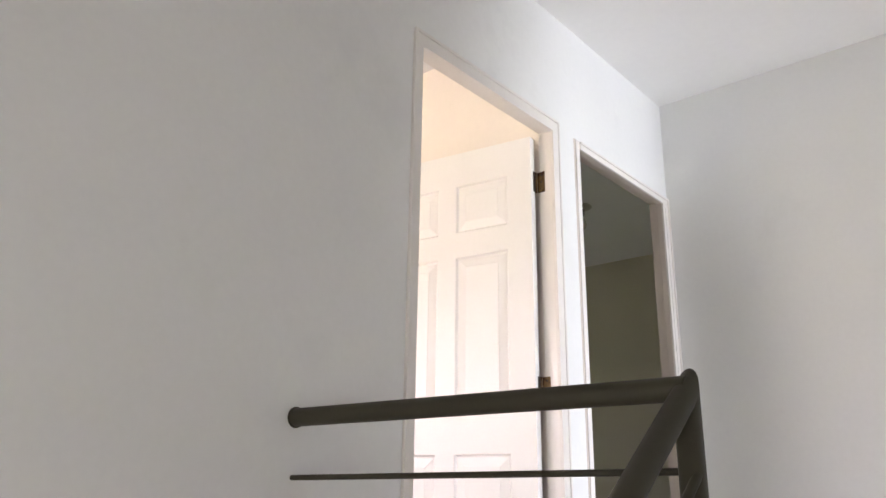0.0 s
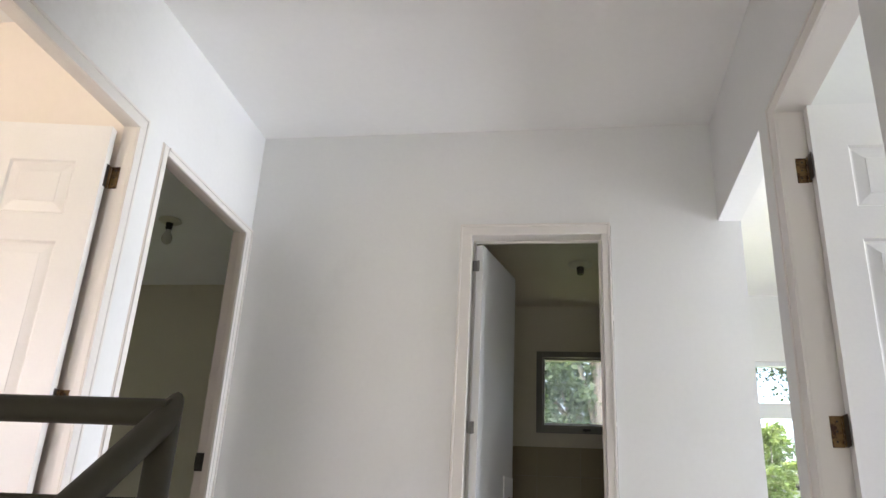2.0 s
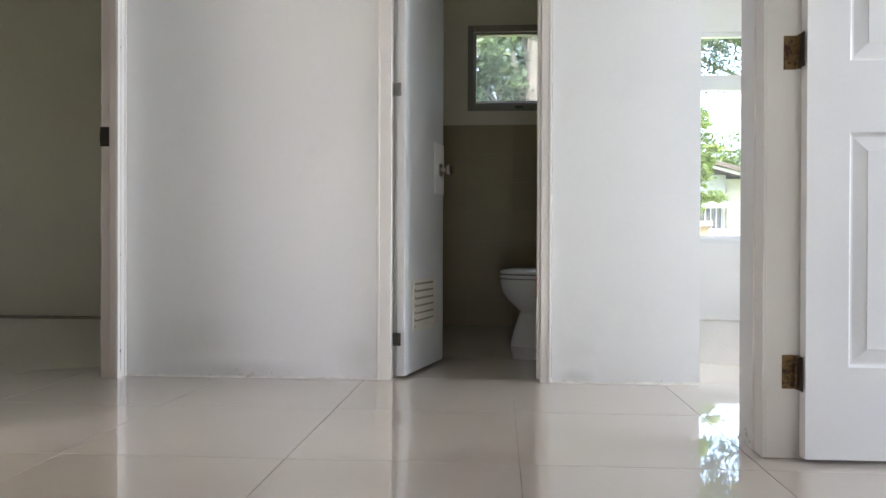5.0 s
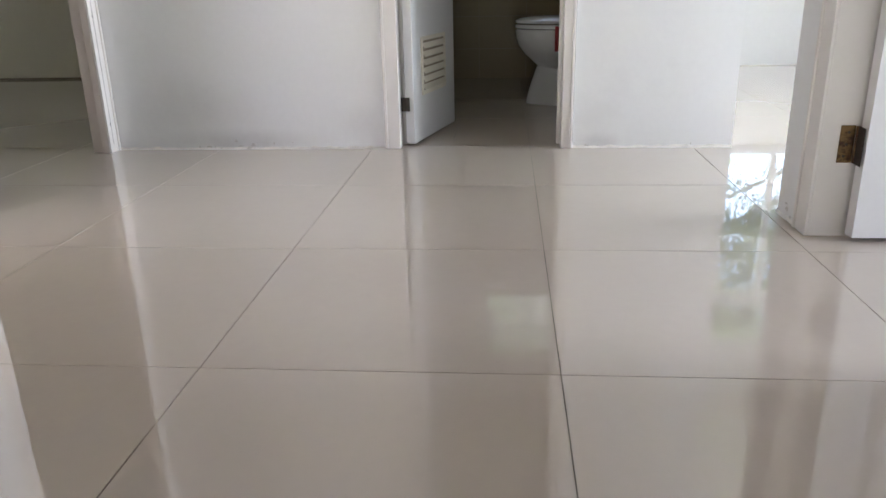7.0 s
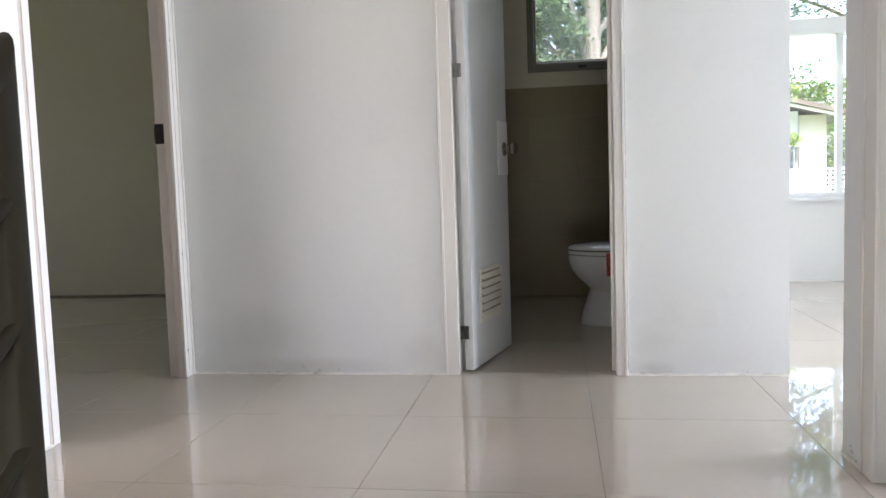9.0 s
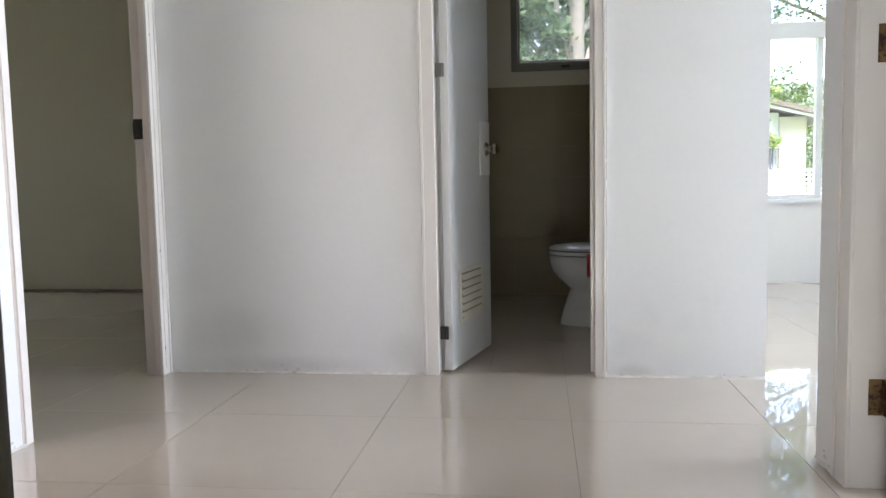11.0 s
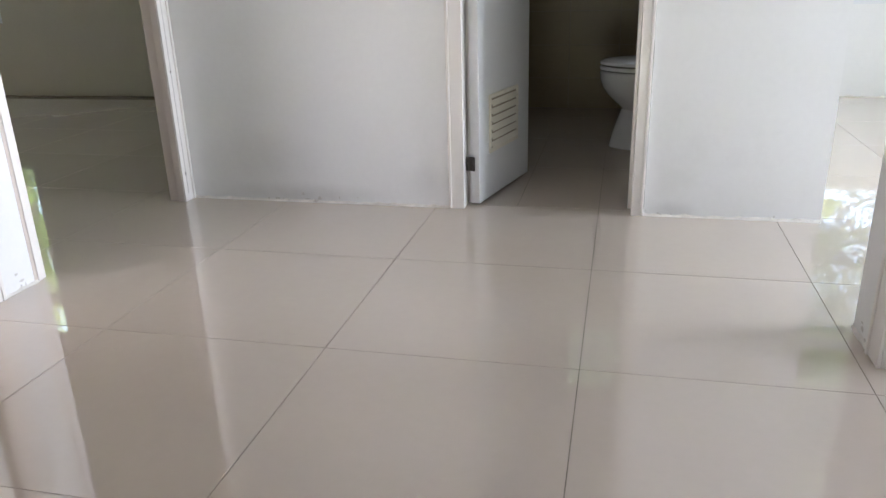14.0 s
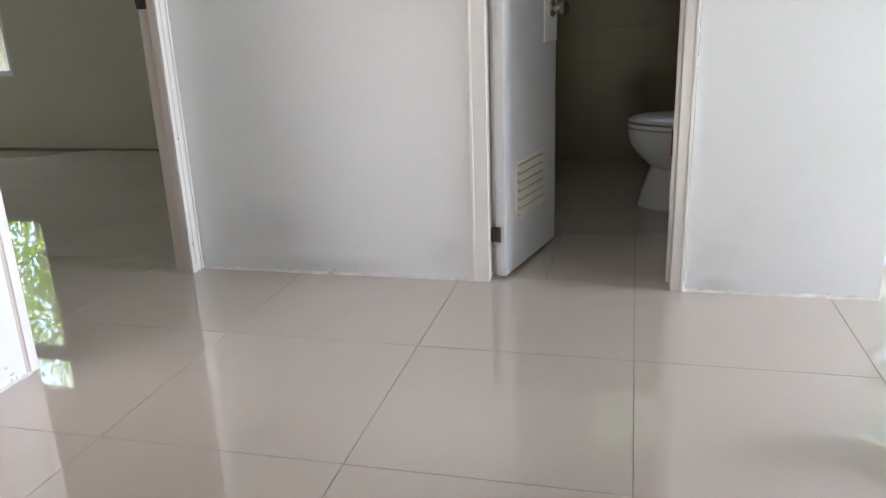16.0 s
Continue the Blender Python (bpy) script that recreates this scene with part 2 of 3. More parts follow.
def box(lo, hi, bevel=0.0):
    return add_box(bmesh.new(), lo, hi, bevel)


def add_tube(bm, points, radii, sides=16, caps=True):
    """A tapered tube through points."""
    rings = []
    pts = [Vector(p) for p in points]
    for i, p in enumerate(pts):
        d = (pts[min(i + 1, len(pts) - 1)] - pts[max(i - 1, 0)]).normalized()
        a = d.orthogonal().normalized() if abs(d.z) > 0.9 else d.cross(Vector((0, 0, 1))).normalized()
        b = d.cross(a)
        r = radii[i] if hasattr(radii, "__len__") else radii
        rings.append([bm.verts.new(p + r * (math.cos(t) * a + math.sin(t) * b)) for t in (2 * math.pi * k / sides for k in range(sides))])
    for r0, r1 in zip(rings, rings[1:]):
        for k in range(sides):
            bm.faces.new((r0[k], r0[(k + 1) % sides], r1[(k + 1) % sides], r1[k]))
    if caps:
        bm.faces.new(rings[0])
        bm.faces.new(rings[-1])
    return bm


def tube(points, radii, sides=16):
    return add_tube(bmesh.new(), points, radii, sides)


def add_loft(bm, rings, caps=True):
    vs = [[bm.verts.new(p) for p in ring] for ring in rings]
    n = len(vs[0])
    for a, b in zip(vs, vs[1:]):
        for k in range(n):
            bm.faces.new((a[k], a[(k + 1) % n], b[(k + 1) % n], b[k]))
    if caps:
        bm.faces.new(vs[0])
        bm.faces.new(vs[-1])
    return bm


def lathe(profile, axis="z", sides=24):
    """A turned piece from (radius, height) pairs."""
    rings = []
    for r, h in profile:
        ring = []
        for k in range(sides):
            a = 2 * math.pi * k / sides
            u, v = r * math.cos(a), r * math.sin(a)
            ring.append({"z": (u, v, h), "x": (h, u, v), "y": (u, h, v)}[axis])
        rings.append(ring)
    return add_loft(bmesh.new(), rings)


def wall(name, axis, a0, a1, u0, u1, z0, z1, holes, material, label):
    """A wall slab between two planes, with rectangular openings (u0, u1, z0, z1) cut right through."""
    us = sorted({u0, u1, *(h[0] for h in holes), *(h[1] for h in holes)})
    zs = sorted({z0, z1, *(h[2] for h in holes), *(h[3] for h in holes)})
    us, zs = [u for u in us if u0 <= u <= u1], [z for z in zs if z0 <= z <= z1]

    def solid(i, k):
        if not (0 <= i < len(us) - 1 and 0 <= k < len(zs) - 1):
            return False
        u, z = (us[i] + us[i + 1]) / 2, (zs[k] + zs[k + 1]) / 2
        return not any(h[0] < u < h[1] and h[2] < z < h[3] for h in holes)

    bm, seen = bmesh.new(), {}

    def vert(a, u, z):
        key = (a, u, z)
        if key not in seen:
            seen[key] = bm.verts.new((a, u, z) if axis == "x" else (u, a, z))
        return seen[key]

    for i in range(len(us) - 1):
        for k in range(len(zs) - 1):
            if not solid(i, k):
                continue
            ua, ub, za, zb = us[i], us[i + 1], zs[k], zs[k + 1]
            for a in (a0, a1):
                bm.faces.new([vert(a, ua, za), vert(a, ub, za), vert(a, ub, zb), vert(a, ua, zb)])
            for di, dk, e0, e1 in ((-1, 0, (ua, za), (ua, zb)), (1, 0, (ub, za), (ub, zb)), (0, -1, (ua, za), (ub, za)), (0, 1, (ua, zb), (ub, zb))):
                if not solid(i + di, k + dk):
                    bm.faces.new([vert(a0, *e0), vert(a0, *e1), vert(a1, *e1), vert(a1, *e0)])
    return tagged(part(name, bm, material), label, "wall", kind="structure")


# ---------------------------------------------------------------- plan
XL, XR, H = -1.13, 1.135, 2.67          # landing: side walls and ceiling
T = 0.10                                # wall thickness
TL = 0.07                               # thickness of the wall with the bedroom doors
EDGE = -2.363                           # top nosing of the stairs
BASE = -2.97                            # ground storey floor
A0, A1, ATOP = -1.880, -1.073, 2.117    # clear opening of the cream room's door
B0, B1, BTOP = -0.880, -0.058, 2.112    # clear opening of the dim bedroom's door
C0, C1, CTOP = -1.765, -1.040, 2.095    # clear opening of the east room's door
W0, W1, WTOP = 0.0, 0.607, 2.098        # clear opening of the bathroom door
J = 0.03                                # thickness of a door lining

wall("wall_back", "y", 0, T, XL, XR + T, -0.05, H, [(W0 - J, W1 + J, -0.05, WTOP + J)], DAMPWALL, "white painted landing wall with the bathroom door")
wall("wall_left", "x", XL - TL, XL, -5.9, 2.2, BASE, H, [(A0 - J, A1 + J, -0.05, ATOP + J), (B0 - J, B1 + J, -0.05, BTOP + J)], PAINT, "white painted wall with two bedroom doors")
wall("wall_right", "x", XR, XR + T, -5.9, 0, BASE, H, [(-0.825, 0, -0.05, 2.155), (C0, C1 + J, -0.05, CTOP + J)], PAINT, "white painted wall with a door and a wide opening")
wall("wall_stair_end", "y", -5.9, -5.8, XL, XR, BASE, H, [(0.05, 1.0, -0.85, 0.25)], PAINT, "white painted wall with an assumed window at the stair turn")
wall("wall_under_landing", "y", EDGE, EDGE + T, XL, XR, BASE, -0.16, [], PAINT, "white painted wall under the landing")
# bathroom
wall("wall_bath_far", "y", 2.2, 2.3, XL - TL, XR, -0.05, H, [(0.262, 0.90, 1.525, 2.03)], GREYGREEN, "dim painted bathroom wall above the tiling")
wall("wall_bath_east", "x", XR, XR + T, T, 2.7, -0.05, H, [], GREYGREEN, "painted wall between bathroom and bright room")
# bright room beyond the opening
wall("wall_sala_far", "y", 2.7, 2.82, XR, 4.3, BASE, H, [(1.40, 3.55, 0.60, 2.14)], PAINT, "white wall with a wide window")
wall("wall_sala_east", "x", 4.2, 4.3, -3.7, 2.7, BASE, H, [(-0.75, 0.35, 0.28, 1.42), (-2.6, -1.3, 0.7, 2.1)], PAINT, "white outside wall with assumed window openings")
wall("wall_between_east_rooms", "y", -0.93, -0.83, XR + T, 4.2, -0.05, H, [], PAINT, "white wall between the two east rooms")
wall("wall_east_room_south", "y", -3.8, -3.7, XR + T, 4.3, BASE, H, [], PAINT, "white wall")
# bedrooms to the west
wall("wall_between_bedrooms", "y", -1.04, -0.94, -5.2, XL - TL, -0.05, H, [], CREAM, "cream wall between the bedrooms")
wall("wall_cream_room_west", "x", -4.4, -4.3, -3.9, -1.04, BASE, H, [], CREAM, "cream wall")
wall("wall_cream_room_south", "y", -4.0, -3.9, -4.4, XL - TL, BASE, H, [(-3.5, -2.0, 0.95, 2.1)], CREAM, "cream wall with a window")
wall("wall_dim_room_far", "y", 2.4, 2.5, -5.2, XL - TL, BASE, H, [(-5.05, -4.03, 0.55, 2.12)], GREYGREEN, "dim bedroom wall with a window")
# the small opening is added for the dim bedroom's fill lamp
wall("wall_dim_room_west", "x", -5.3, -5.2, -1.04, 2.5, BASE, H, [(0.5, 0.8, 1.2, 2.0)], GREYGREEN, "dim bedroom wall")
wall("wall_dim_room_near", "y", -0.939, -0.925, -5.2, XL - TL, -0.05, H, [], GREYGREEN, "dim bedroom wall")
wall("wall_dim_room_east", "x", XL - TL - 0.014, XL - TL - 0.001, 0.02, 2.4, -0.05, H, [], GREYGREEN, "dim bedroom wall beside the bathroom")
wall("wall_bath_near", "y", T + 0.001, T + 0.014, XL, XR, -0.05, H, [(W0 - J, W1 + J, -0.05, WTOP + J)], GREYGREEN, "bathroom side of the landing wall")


def slab(name, lo, hi, material, label, category):
    return tagged(part(name, box(lo, hi), material), label, category, kind="structure")


slab("ceiling_landing", (XL - TL, -5.9, H), (XR + T, T, H + 0.1), CEIL, "white painted landing ceiling", "ceiling")
slab("ceiling_cream_room", (-4.4, -4.0, H), (XL - TL, -0.99, H + 0.1), CEIL, "white bedroom ceiling", "ceiling")
slab("ceiling_dim_room", (-5.3, -0.99, H), (XL - TL, 2.5, H + 0.1), CEIL, "white ceiling of the dim bedroom", "ceiling")
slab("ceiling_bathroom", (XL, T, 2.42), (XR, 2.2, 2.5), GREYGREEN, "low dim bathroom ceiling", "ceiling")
slab("ceiling_sala", (XR + T, -0.88, H), (4.3, 2.82, H + 0.1), CEIL, "white ceiling of the bright room", "ceiling")
slab("ceiling_east_room", (XR + T, -3.8, H), (4.3, -0.88, H + 0.1), CEIL, "white ceiling of the east room", "ceiling")
slab("roof_over_bathroom", (XL, T, H), (XR, 2.3, H + 0.1), CONCRETE, "concrete roof slab", "roof")

floor = slab("floor", (-5.3, EDGE, -0.16), (4.3, 2.82, -0.002), GROUT, "polished beige porcelain tile floor with thin dark joints", "floor")
slab("floor_cream_room", (-4.4, -4.0, -0.16), (XL - TL, EDGE, -0.001), TILE, "polished beige tile floor", "floor")
slab("floor_east_room", (XR + T, -3.8, -0.16), (4.3, EDGE, -0.001), TILE, "polished beige tile floor", "floor")
slab("floor_ground_storey", (XL - TL, -5.9, BASE - 0.1), (XR + T, 0, BASE), TILE, "polished beige tile floor of the storey below", "floor")

# stairs: an upper and a lower flight with a turn between them
stairs = tagged(thing("staircase"), "tiled staircase rising to the landing beside the rail", "staircase", kind="structure")
RISE, GO = 0.19, 0.25
for i in range(1, 9):
    part("step", box((-0.13, EDGE - GO * i, -RISE * i - 0.20), (XR, EDGE - GO * (i - 1) + 0.015, -RISE * i), 0.006), TILE, stairs)
part("turn_landing", box((XL, -5.8, -RISE * 9 - 0.15), (XR, EDGE - GO * 8, -RISE * 9), 0.006), TILE, stairs)
for i in range(1, 7):
    part("step", box((XL, EDGE - GO * 8 + GO * (i - 1) - 0.015, -RISE * (9 + i) - 0.20), (-0.16, EDGE - GO * 8 + GO * i, -RISE * (9 + i)), 0.006), TILE, stairs)


# ---------------------------------------------------------------- door linings, casings, leaves
def lining(parent, axis, a0, a1, u0, u1, top, stop=None, sides="lrt", paint=None):
    """Jambs and head that line an opening; axis is the wall's normal, u runs along it."""
    def put(name, ua, ub, za, zb, d0, d1):
        lo, hi = ((d0, ua, za), (d1, ub, zb)) if axis == "x" else ((ua, d0, za), (ub, d1, zb))
        part(name, box(lo, hi, 0.002), paint or TRIM, parent)
    if "l" in sides:
        put("jamb", u0 - J + 0.001, u0, 0, top, a0, a1)
    if "r" in sides:
        put("jamb", u1, u1 + J - 0.001, 0, top, a0, a1)
    if "t" in sides:
        put("head", u0 - J + 0.001 if "l" in sides else u0 + 0.001, u1 + J - 0.001, top, top + J - 0.001, a0, a1)
    if stop:
        s0, s1 = stop
        if "l" in sides:
            put("stop_strip", u0, u0 + 0.012, 0, top, s0, s1)
        if "r" in sides:
            put("stop_strip", u1 - 0.012, u1, 0, top, s0, s1)
        put("stop_strip", u0 + 0.0125, u1 - 0.0125, top - 0.012, top, s0, s1)


def casing(parent, axis, face, out, u0, u1, top, wl, wr, wt, proud=0.012, plain_left=False):
    """Flat moulding round an opening on a wall's face: a board with a raised outer bead. out is the side it stands proud to."""
    def put(ua, ub, za, zb, depth):
        d0, d1 = sorted((face, face + out * depth))
        lo, hi = ((d0, ua, za), (d1, ub, zb)) if axis == "x" else ((ua, d0, za), (ub, d1, zb))
        part("casing", box(lo, hi, 0.002), TRIM, parent)
    bead = 0.011
    if wl and plain_left:
        put(u0 - wl, u0, 0, top + wt, proud * 0.35)
    elif wl:
        put(u0 - wl + bead, u0, 0, top, proud * 0.65)
        put(u0 - wl, u0 - wl + bead, 0, top + wt, proud)
    if wr:
        put(u1, u1 + wr - bead, 0, top, proud * 0.65)
        put(u1 + wr - bead, u1 + wr, 0, top + wt, proud)
    ua, ub = (u0 - wl + bead if wl and not plain_left else u0), (u1 + wr - bead if wr else u1)
    put(ua, ub, top, top + wt - bead, proud * 0.65)
    put(ua, ub, top + wt - bead, top + wt, proud)


ROWS6 = ((0.235, 0.83), (1.01, 1.61), (1.715, 1.925))


def panel_leaf(width, height, thick, cols):
    """A moulded six-panel leaf: x from the hinge, y through its thickness, z up; panels sunk with a raised field."""
    bm = bmesh.new()
    xs = sorted({0, width, *(c for col in cols for c in col)})
    zs = sorted({0, height, *(r for row in ROWS6 for r in row)})
    for y, s in ((0, 1), (thick, -1)):
        for xa, xb in zip(xs, xs[1:]):
            for za, zb in zip(zs, zs[1:]):
                if (xa, xb) in cols and (za, zb) in ROWS6:
                    steps = ((0, 0), (0.007, 0.009), (0.012, 0.0095), (0.044, 0.003), (0.046, 0.0015))
                    rings = [[bm.verts.new(p) for p in ((xa + i, y + s * d, za + i), (xb - i, y + s * d, za + i), (xb - i, y + s * d, zb - i), (xa + i, y + s * d, zb - i))] for i, d in steps]
                    for r0, r1 in zip(rings, rings[1:]):
                        for k in range(4):
                            bm.faces.new((r0[k], r0[(k + 1) % 4], r1[(k + 1) % 4], r1[k]))
                    bm.faces.new(rings[-1])
                else:
                    bm.faces.new([bm.verts.new(p) for p in ((xa, y, za), (xb, y, za), (xb, y, zb), (xa, y, zb))])
    for pts in (((0, 0, 0), (0, thick, 0), (0, thick, height), (0, 0, height)), ((width, 0, 0), (width, thick, 0), (width, thick, height), (width, 0, height)),
                ((0, 0, 0), (width, 0, 0), (width, thick, 0), (0, thick, 0)), ((0, 0, height), (width, 0, height), (width, thick, height), (0, thick, height))):
        bm.faces.new([bm.verts.new(p) for p in pts])
    bmesh.ops.remove_doubles(bm, verts=bm.verts, dist=0.0003)
    return bm


def jamb_hinge(parent, x0, x1, y, z, height=0.088):
    """A butt hinge screwed to the jamb's face: thin worn plate, split knuckle, screw heads, and the plate on the leaf's edge."""
    h = part("hinge", box((x0, y - 0.0026, z - height / 2), (x1, y - 0.0002, z + height / 2), 0.001), RUST, parent, "tarnished brown brass hinge")
    side = x1 if abs(x1) > abs(x0) else x0
    s = 1 if side > 0 else -1
    bm = bmesh.new()
    for k in range(5):
        za = z - height / 2 + k * height / 5
        add_tube(bm, [(side + s * 0.004, y - 0.009, za + 0.0008), (side + s * 0.004, y - 0.009, za + height / 5 - 0.0008)], 0.0058, 12)
    part("knuckle", bm, RUST, h, smooth=True)
    part("leaf_plate", box((side + s * 0.001, y - 0.046, z - height / 2), (side + s * 0.0032, y - 0.010, z + height / 2), 0.0008), DARKMETAL, h)
    for k in (-0.64, 0.0, 0.64):
        part("screw_head", lathe([(0.0001, -0.0036), (0.0034, -0.0034), (0.0034, -0.0024)], "y", 10), DARKMETAL, h).location = ((x0 + x1) / 2 + 0.004 * k, y, z + k * height / 2)
    return h


def knob(parent, x, z, thick):
    for s, y in ((-1, 0), (1, thick)):
        k = part("door_knob", lathe([(0.001, 0), (0.031, 0), (0.031, 0.004), (0.027, 0.009), (0.013, 0.011), (0.012, 0.030), (0.020, 0.036), (0.026, 0.046), (0.026, 0.055), (0.018, 0.062), (0.001, 0.063)], "y"), STEEL, parent, "steel door knob", True)
        k.matrix_local = pose(x, y, z, 0, 0, 0) @ Matrix.Diagonal((1, s, 1, 1))


def strike(parent, lo, hi):
    part("strike_plate", box(lo, hi, 0.001), DARKMETAL, parent, "dark metal strike plate")


# cream bedroom door: standing open into the room
door_1 = tagged(thing("door_1"), "white six-panel door standing open into the cream bedroom", "door", kind="structure")
lining(door_1, "x", XL - TL, XL, A0, A1, ATOP, (XL - 0.027, XL - 0.0005))
casing(door_1, "x", XL, 1, A0 + 0.012, A1 - 0.012, ATOP - 0.012, 0.042, 0.05, 0.055)
leaf_1 = part("leaf", panel_leaf(0.775, 2.075, 0.038, ((0.105, 0.345), (0.43, 0.67))), DOORPAINT, door_1)
leaf_1.matrix_local = pose(XL - TL - 0.012, A1 - 0.014, 0.012, 0, 0, 189) @ Matrix.Diagonal((1, -1, 1, 1)) @ pose(0, -0.04, 0)
for z in (0.22, 1.075, 1.90):
    jamb_hinge(door_1, XL - TL - 0.008, XL - TL + 0.026, A1, z)


# dim bedroom door: frame seen, leaf folded back inside
door_2 = tagged(thing("door_2"), "white door frame of the dim bedroom, its leaf folded back", "door", kind="structure")
# lining in a darker, pinker tone than the other door frames
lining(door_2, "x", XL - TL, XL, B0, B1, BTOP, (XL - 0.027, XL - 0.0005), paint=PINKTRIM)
casing(door_2, "x", XL, 1, B0 + 0.012, B1 - 0.012, BTOP - 0.012, 0.030, 0.066, 0.036, 0.014, True)
strike(door_2, (XL - 0.072, B1 - 0.003, 0.955), (XL - 0.034, B1 + 0.001, 1.035))
strike(door_2, (XL - 0.0725, B1 - 0.006, 0.97), (XL - 0.050, B1 - 0.0005, 1.02))
leaf_2 = part("leaf", panel_leaf(0.78, 2.075, 0.038, ((0.105, 0.345), (0.435, 0.675))), DOORPAINT, door_2)
leaf_2.matrix_local = pose(XL - TL - 0.012, B0 - 0.010, 0.012, 0, 0, 181)

# east room door: leaf open at a right angle into that room
door_3 = tagged(thing("door_3"), "white six-panel door standing wide open into the east room", "door", kind="structure")
lining(door_3, "x", XR, XR + T, C0, C1, CTOP, None, "rt")
casing(door_3, "x", XR, -1, C0, C1, CTOP, 0, 0.075, 0.055)
leaf_3 = part("leaf", panel_leaf(0.70, 2.075, 0.038, ((0.105, 0.32), (0.385, 0.60))), DOORPAINT, door_3)
leaf_3.matrix_local = pose(1.2165, C1 - 0.052, 0.012, 0, 0, 0.5)
for z in (0.226, 1.057, 1.877):
    jamb_hinge(door_3, 1.176, 1.209, C1, z)


# bathroom door: plain leaf with a grille, standing nearly wide open
door_4 = tagged(thing("door_4"), "grey-white bathroom door standing open with a louvred grille", "door", kind="structure")
lining(door_4, "y", 0, T + 0.014, W0, W1, WTOP, (0.074, 0.088))
casing(door_4, "y", 0, -1, W0, W1, WTOP, 0.058, 0.042, 0.055)
SWING = 76.4
leaf_4 = part("leaf", box((0, 0, 0.011), (0.515, 0.036, 2.06), 0.003), BATHDOOR, door_4)
leaf_4.matrix_local = pose(0.052, 0.028, 0, 0, 0, SWING)
for z in (0.163, 1.194, 1.953):
    h = part("hinge", box((0.003, 0.027, z - 0.026), (0.027, 0.034, z + 0.026), 0.001), DARKMETAL if z < 1 else GREYHINGE, door_4, "dark painted hinge")
    part("knuckle", tube([(0.031, 0.027, z - 0.026), (0.031, 0.027, z + 0.026)], 0.005, 12), DARKMETAL if z < 1 else GREYHINGE, h)
plate = part("lock_patch", box((0.378, -0.004, 0.79), (0.512, 0.0, 1.025), 0.0015), DOORPAINT, leaf_4, "white patch round the lock")
knob(leaf_4, 0.462, 0.905, 0.036)
grille = part("grille", add_box(add_box(add_box(add_box(bmesh.new(), (0.09, -0.007, 0.185), (0.105, 0, 0.405), 0.002), (0.365, -0.007, 0.185), (0.38, 0, 0.405), 0.002),
              (0.105, -0.007, 0.39), (0.365, 0, 0.405), 0.002), (0.105, -0.007, 0.185), (0.365, 0, 0.2), 0.002), LOUVRE, leaf_4, "cream louvred plastic grille")
# brown sheet behind the slats; its colour paints the shade in their gaps
part("grille_gap_shade", box((0.105, -0.0015, 0.2), (0.365, -0.0005, 0.39)), GROUT_AND_SHADE, grille)
for k in range(6):
    bm = bmesh.new()
    z = 0.203 + k * 0.0315
    add_loft(bm, [[(x, -0.012, z), (x, -0.002, z + 0.017), (x, -0.002, z + 0.0205), (x, -0.0145, z + 0.0025)] for x in (0.105, 0.365)])
    part("slat", bm, LOUVRE, grille)

CRACKSHADE = mat("dark_paint_crack_and_joint_shade", (0.30, 0.28, 0.26), 0.8, 0.3, 20, 90, 0.0)
# dark strip, a crack and two chips on the dim bedroom's frame
# the strip puts the rebate joint's dirt and shade into its colour
part("rebate_shade_strip", box((XL - 0.0315, B1 - 0.0012, 0.002), (XL - 0.0275, B1 + 0.0005, BTOP - 0.014)), CRACKSHADE, door_2, "dark strip for the dirt and shade of the rebate joint")
part("casing_crack", box((XL + 0.0085, B1 + 0.0105, 0.03), (XL + 0.0096, B1 + 0.0122, BTOP - 0.03)), CRACKSHADE, door_2, "fine dark crack")
for z, h in ((0.105, 0.011), (0.505, 0.007), (1.36, 0.006)):
    part("chip", box((XL + 0.0084, B1 + 0.006, z), (XL + 0.0099, B1 + 0.013, z + h), 0.0005), DARKMETAL, door_2, "dark chip in the paint")


def crack(parent, x, y, z0, z1, seed, width=0.0022):
    """A broken hairline gap in the paint beside a casing."""
    rnd = random.Random(seed)
    bm, z = bmesh.new(), z0
    while z < z1:
        d = 0.05 + 0.3 * rnd.random()
        w = width * (0.5 + 0.8 * rnd.random())
        add_box(bm, (x - w / 2, y - 0.0012, z), (x + w / 2, y + 0.001, min(z + d, z1)))
        z += d + (0.05 * rnd.random() if rnd.random() < 0.5 else 0.0)
    part("paint_crack", bm, CRACKSHADE, parent)


crack(door_4, W1 + 0.0435, 0, 0.02, 2.14, 21)
crack(door_4, W0 - 0.0595, 0, 0.02, 1.2, 22, 0.0015)

# ---------------------------------------------------------------- stair rail
rail = tagged(thing("stair_railing"), "dark olive-grey painted steel pipe railing with thin bars", "railing")
PX, PY = -0.176, -2.226                 # corner post
WY = -2.286                             # where the level rail meets the wall
part("handrail", tube([(XL + 0.002, WY, 0.873), (PX + 0.004, PY, 0.879)], 0.022, 20), RAILPAINT, rail, smooth=True)
SL = 0.73


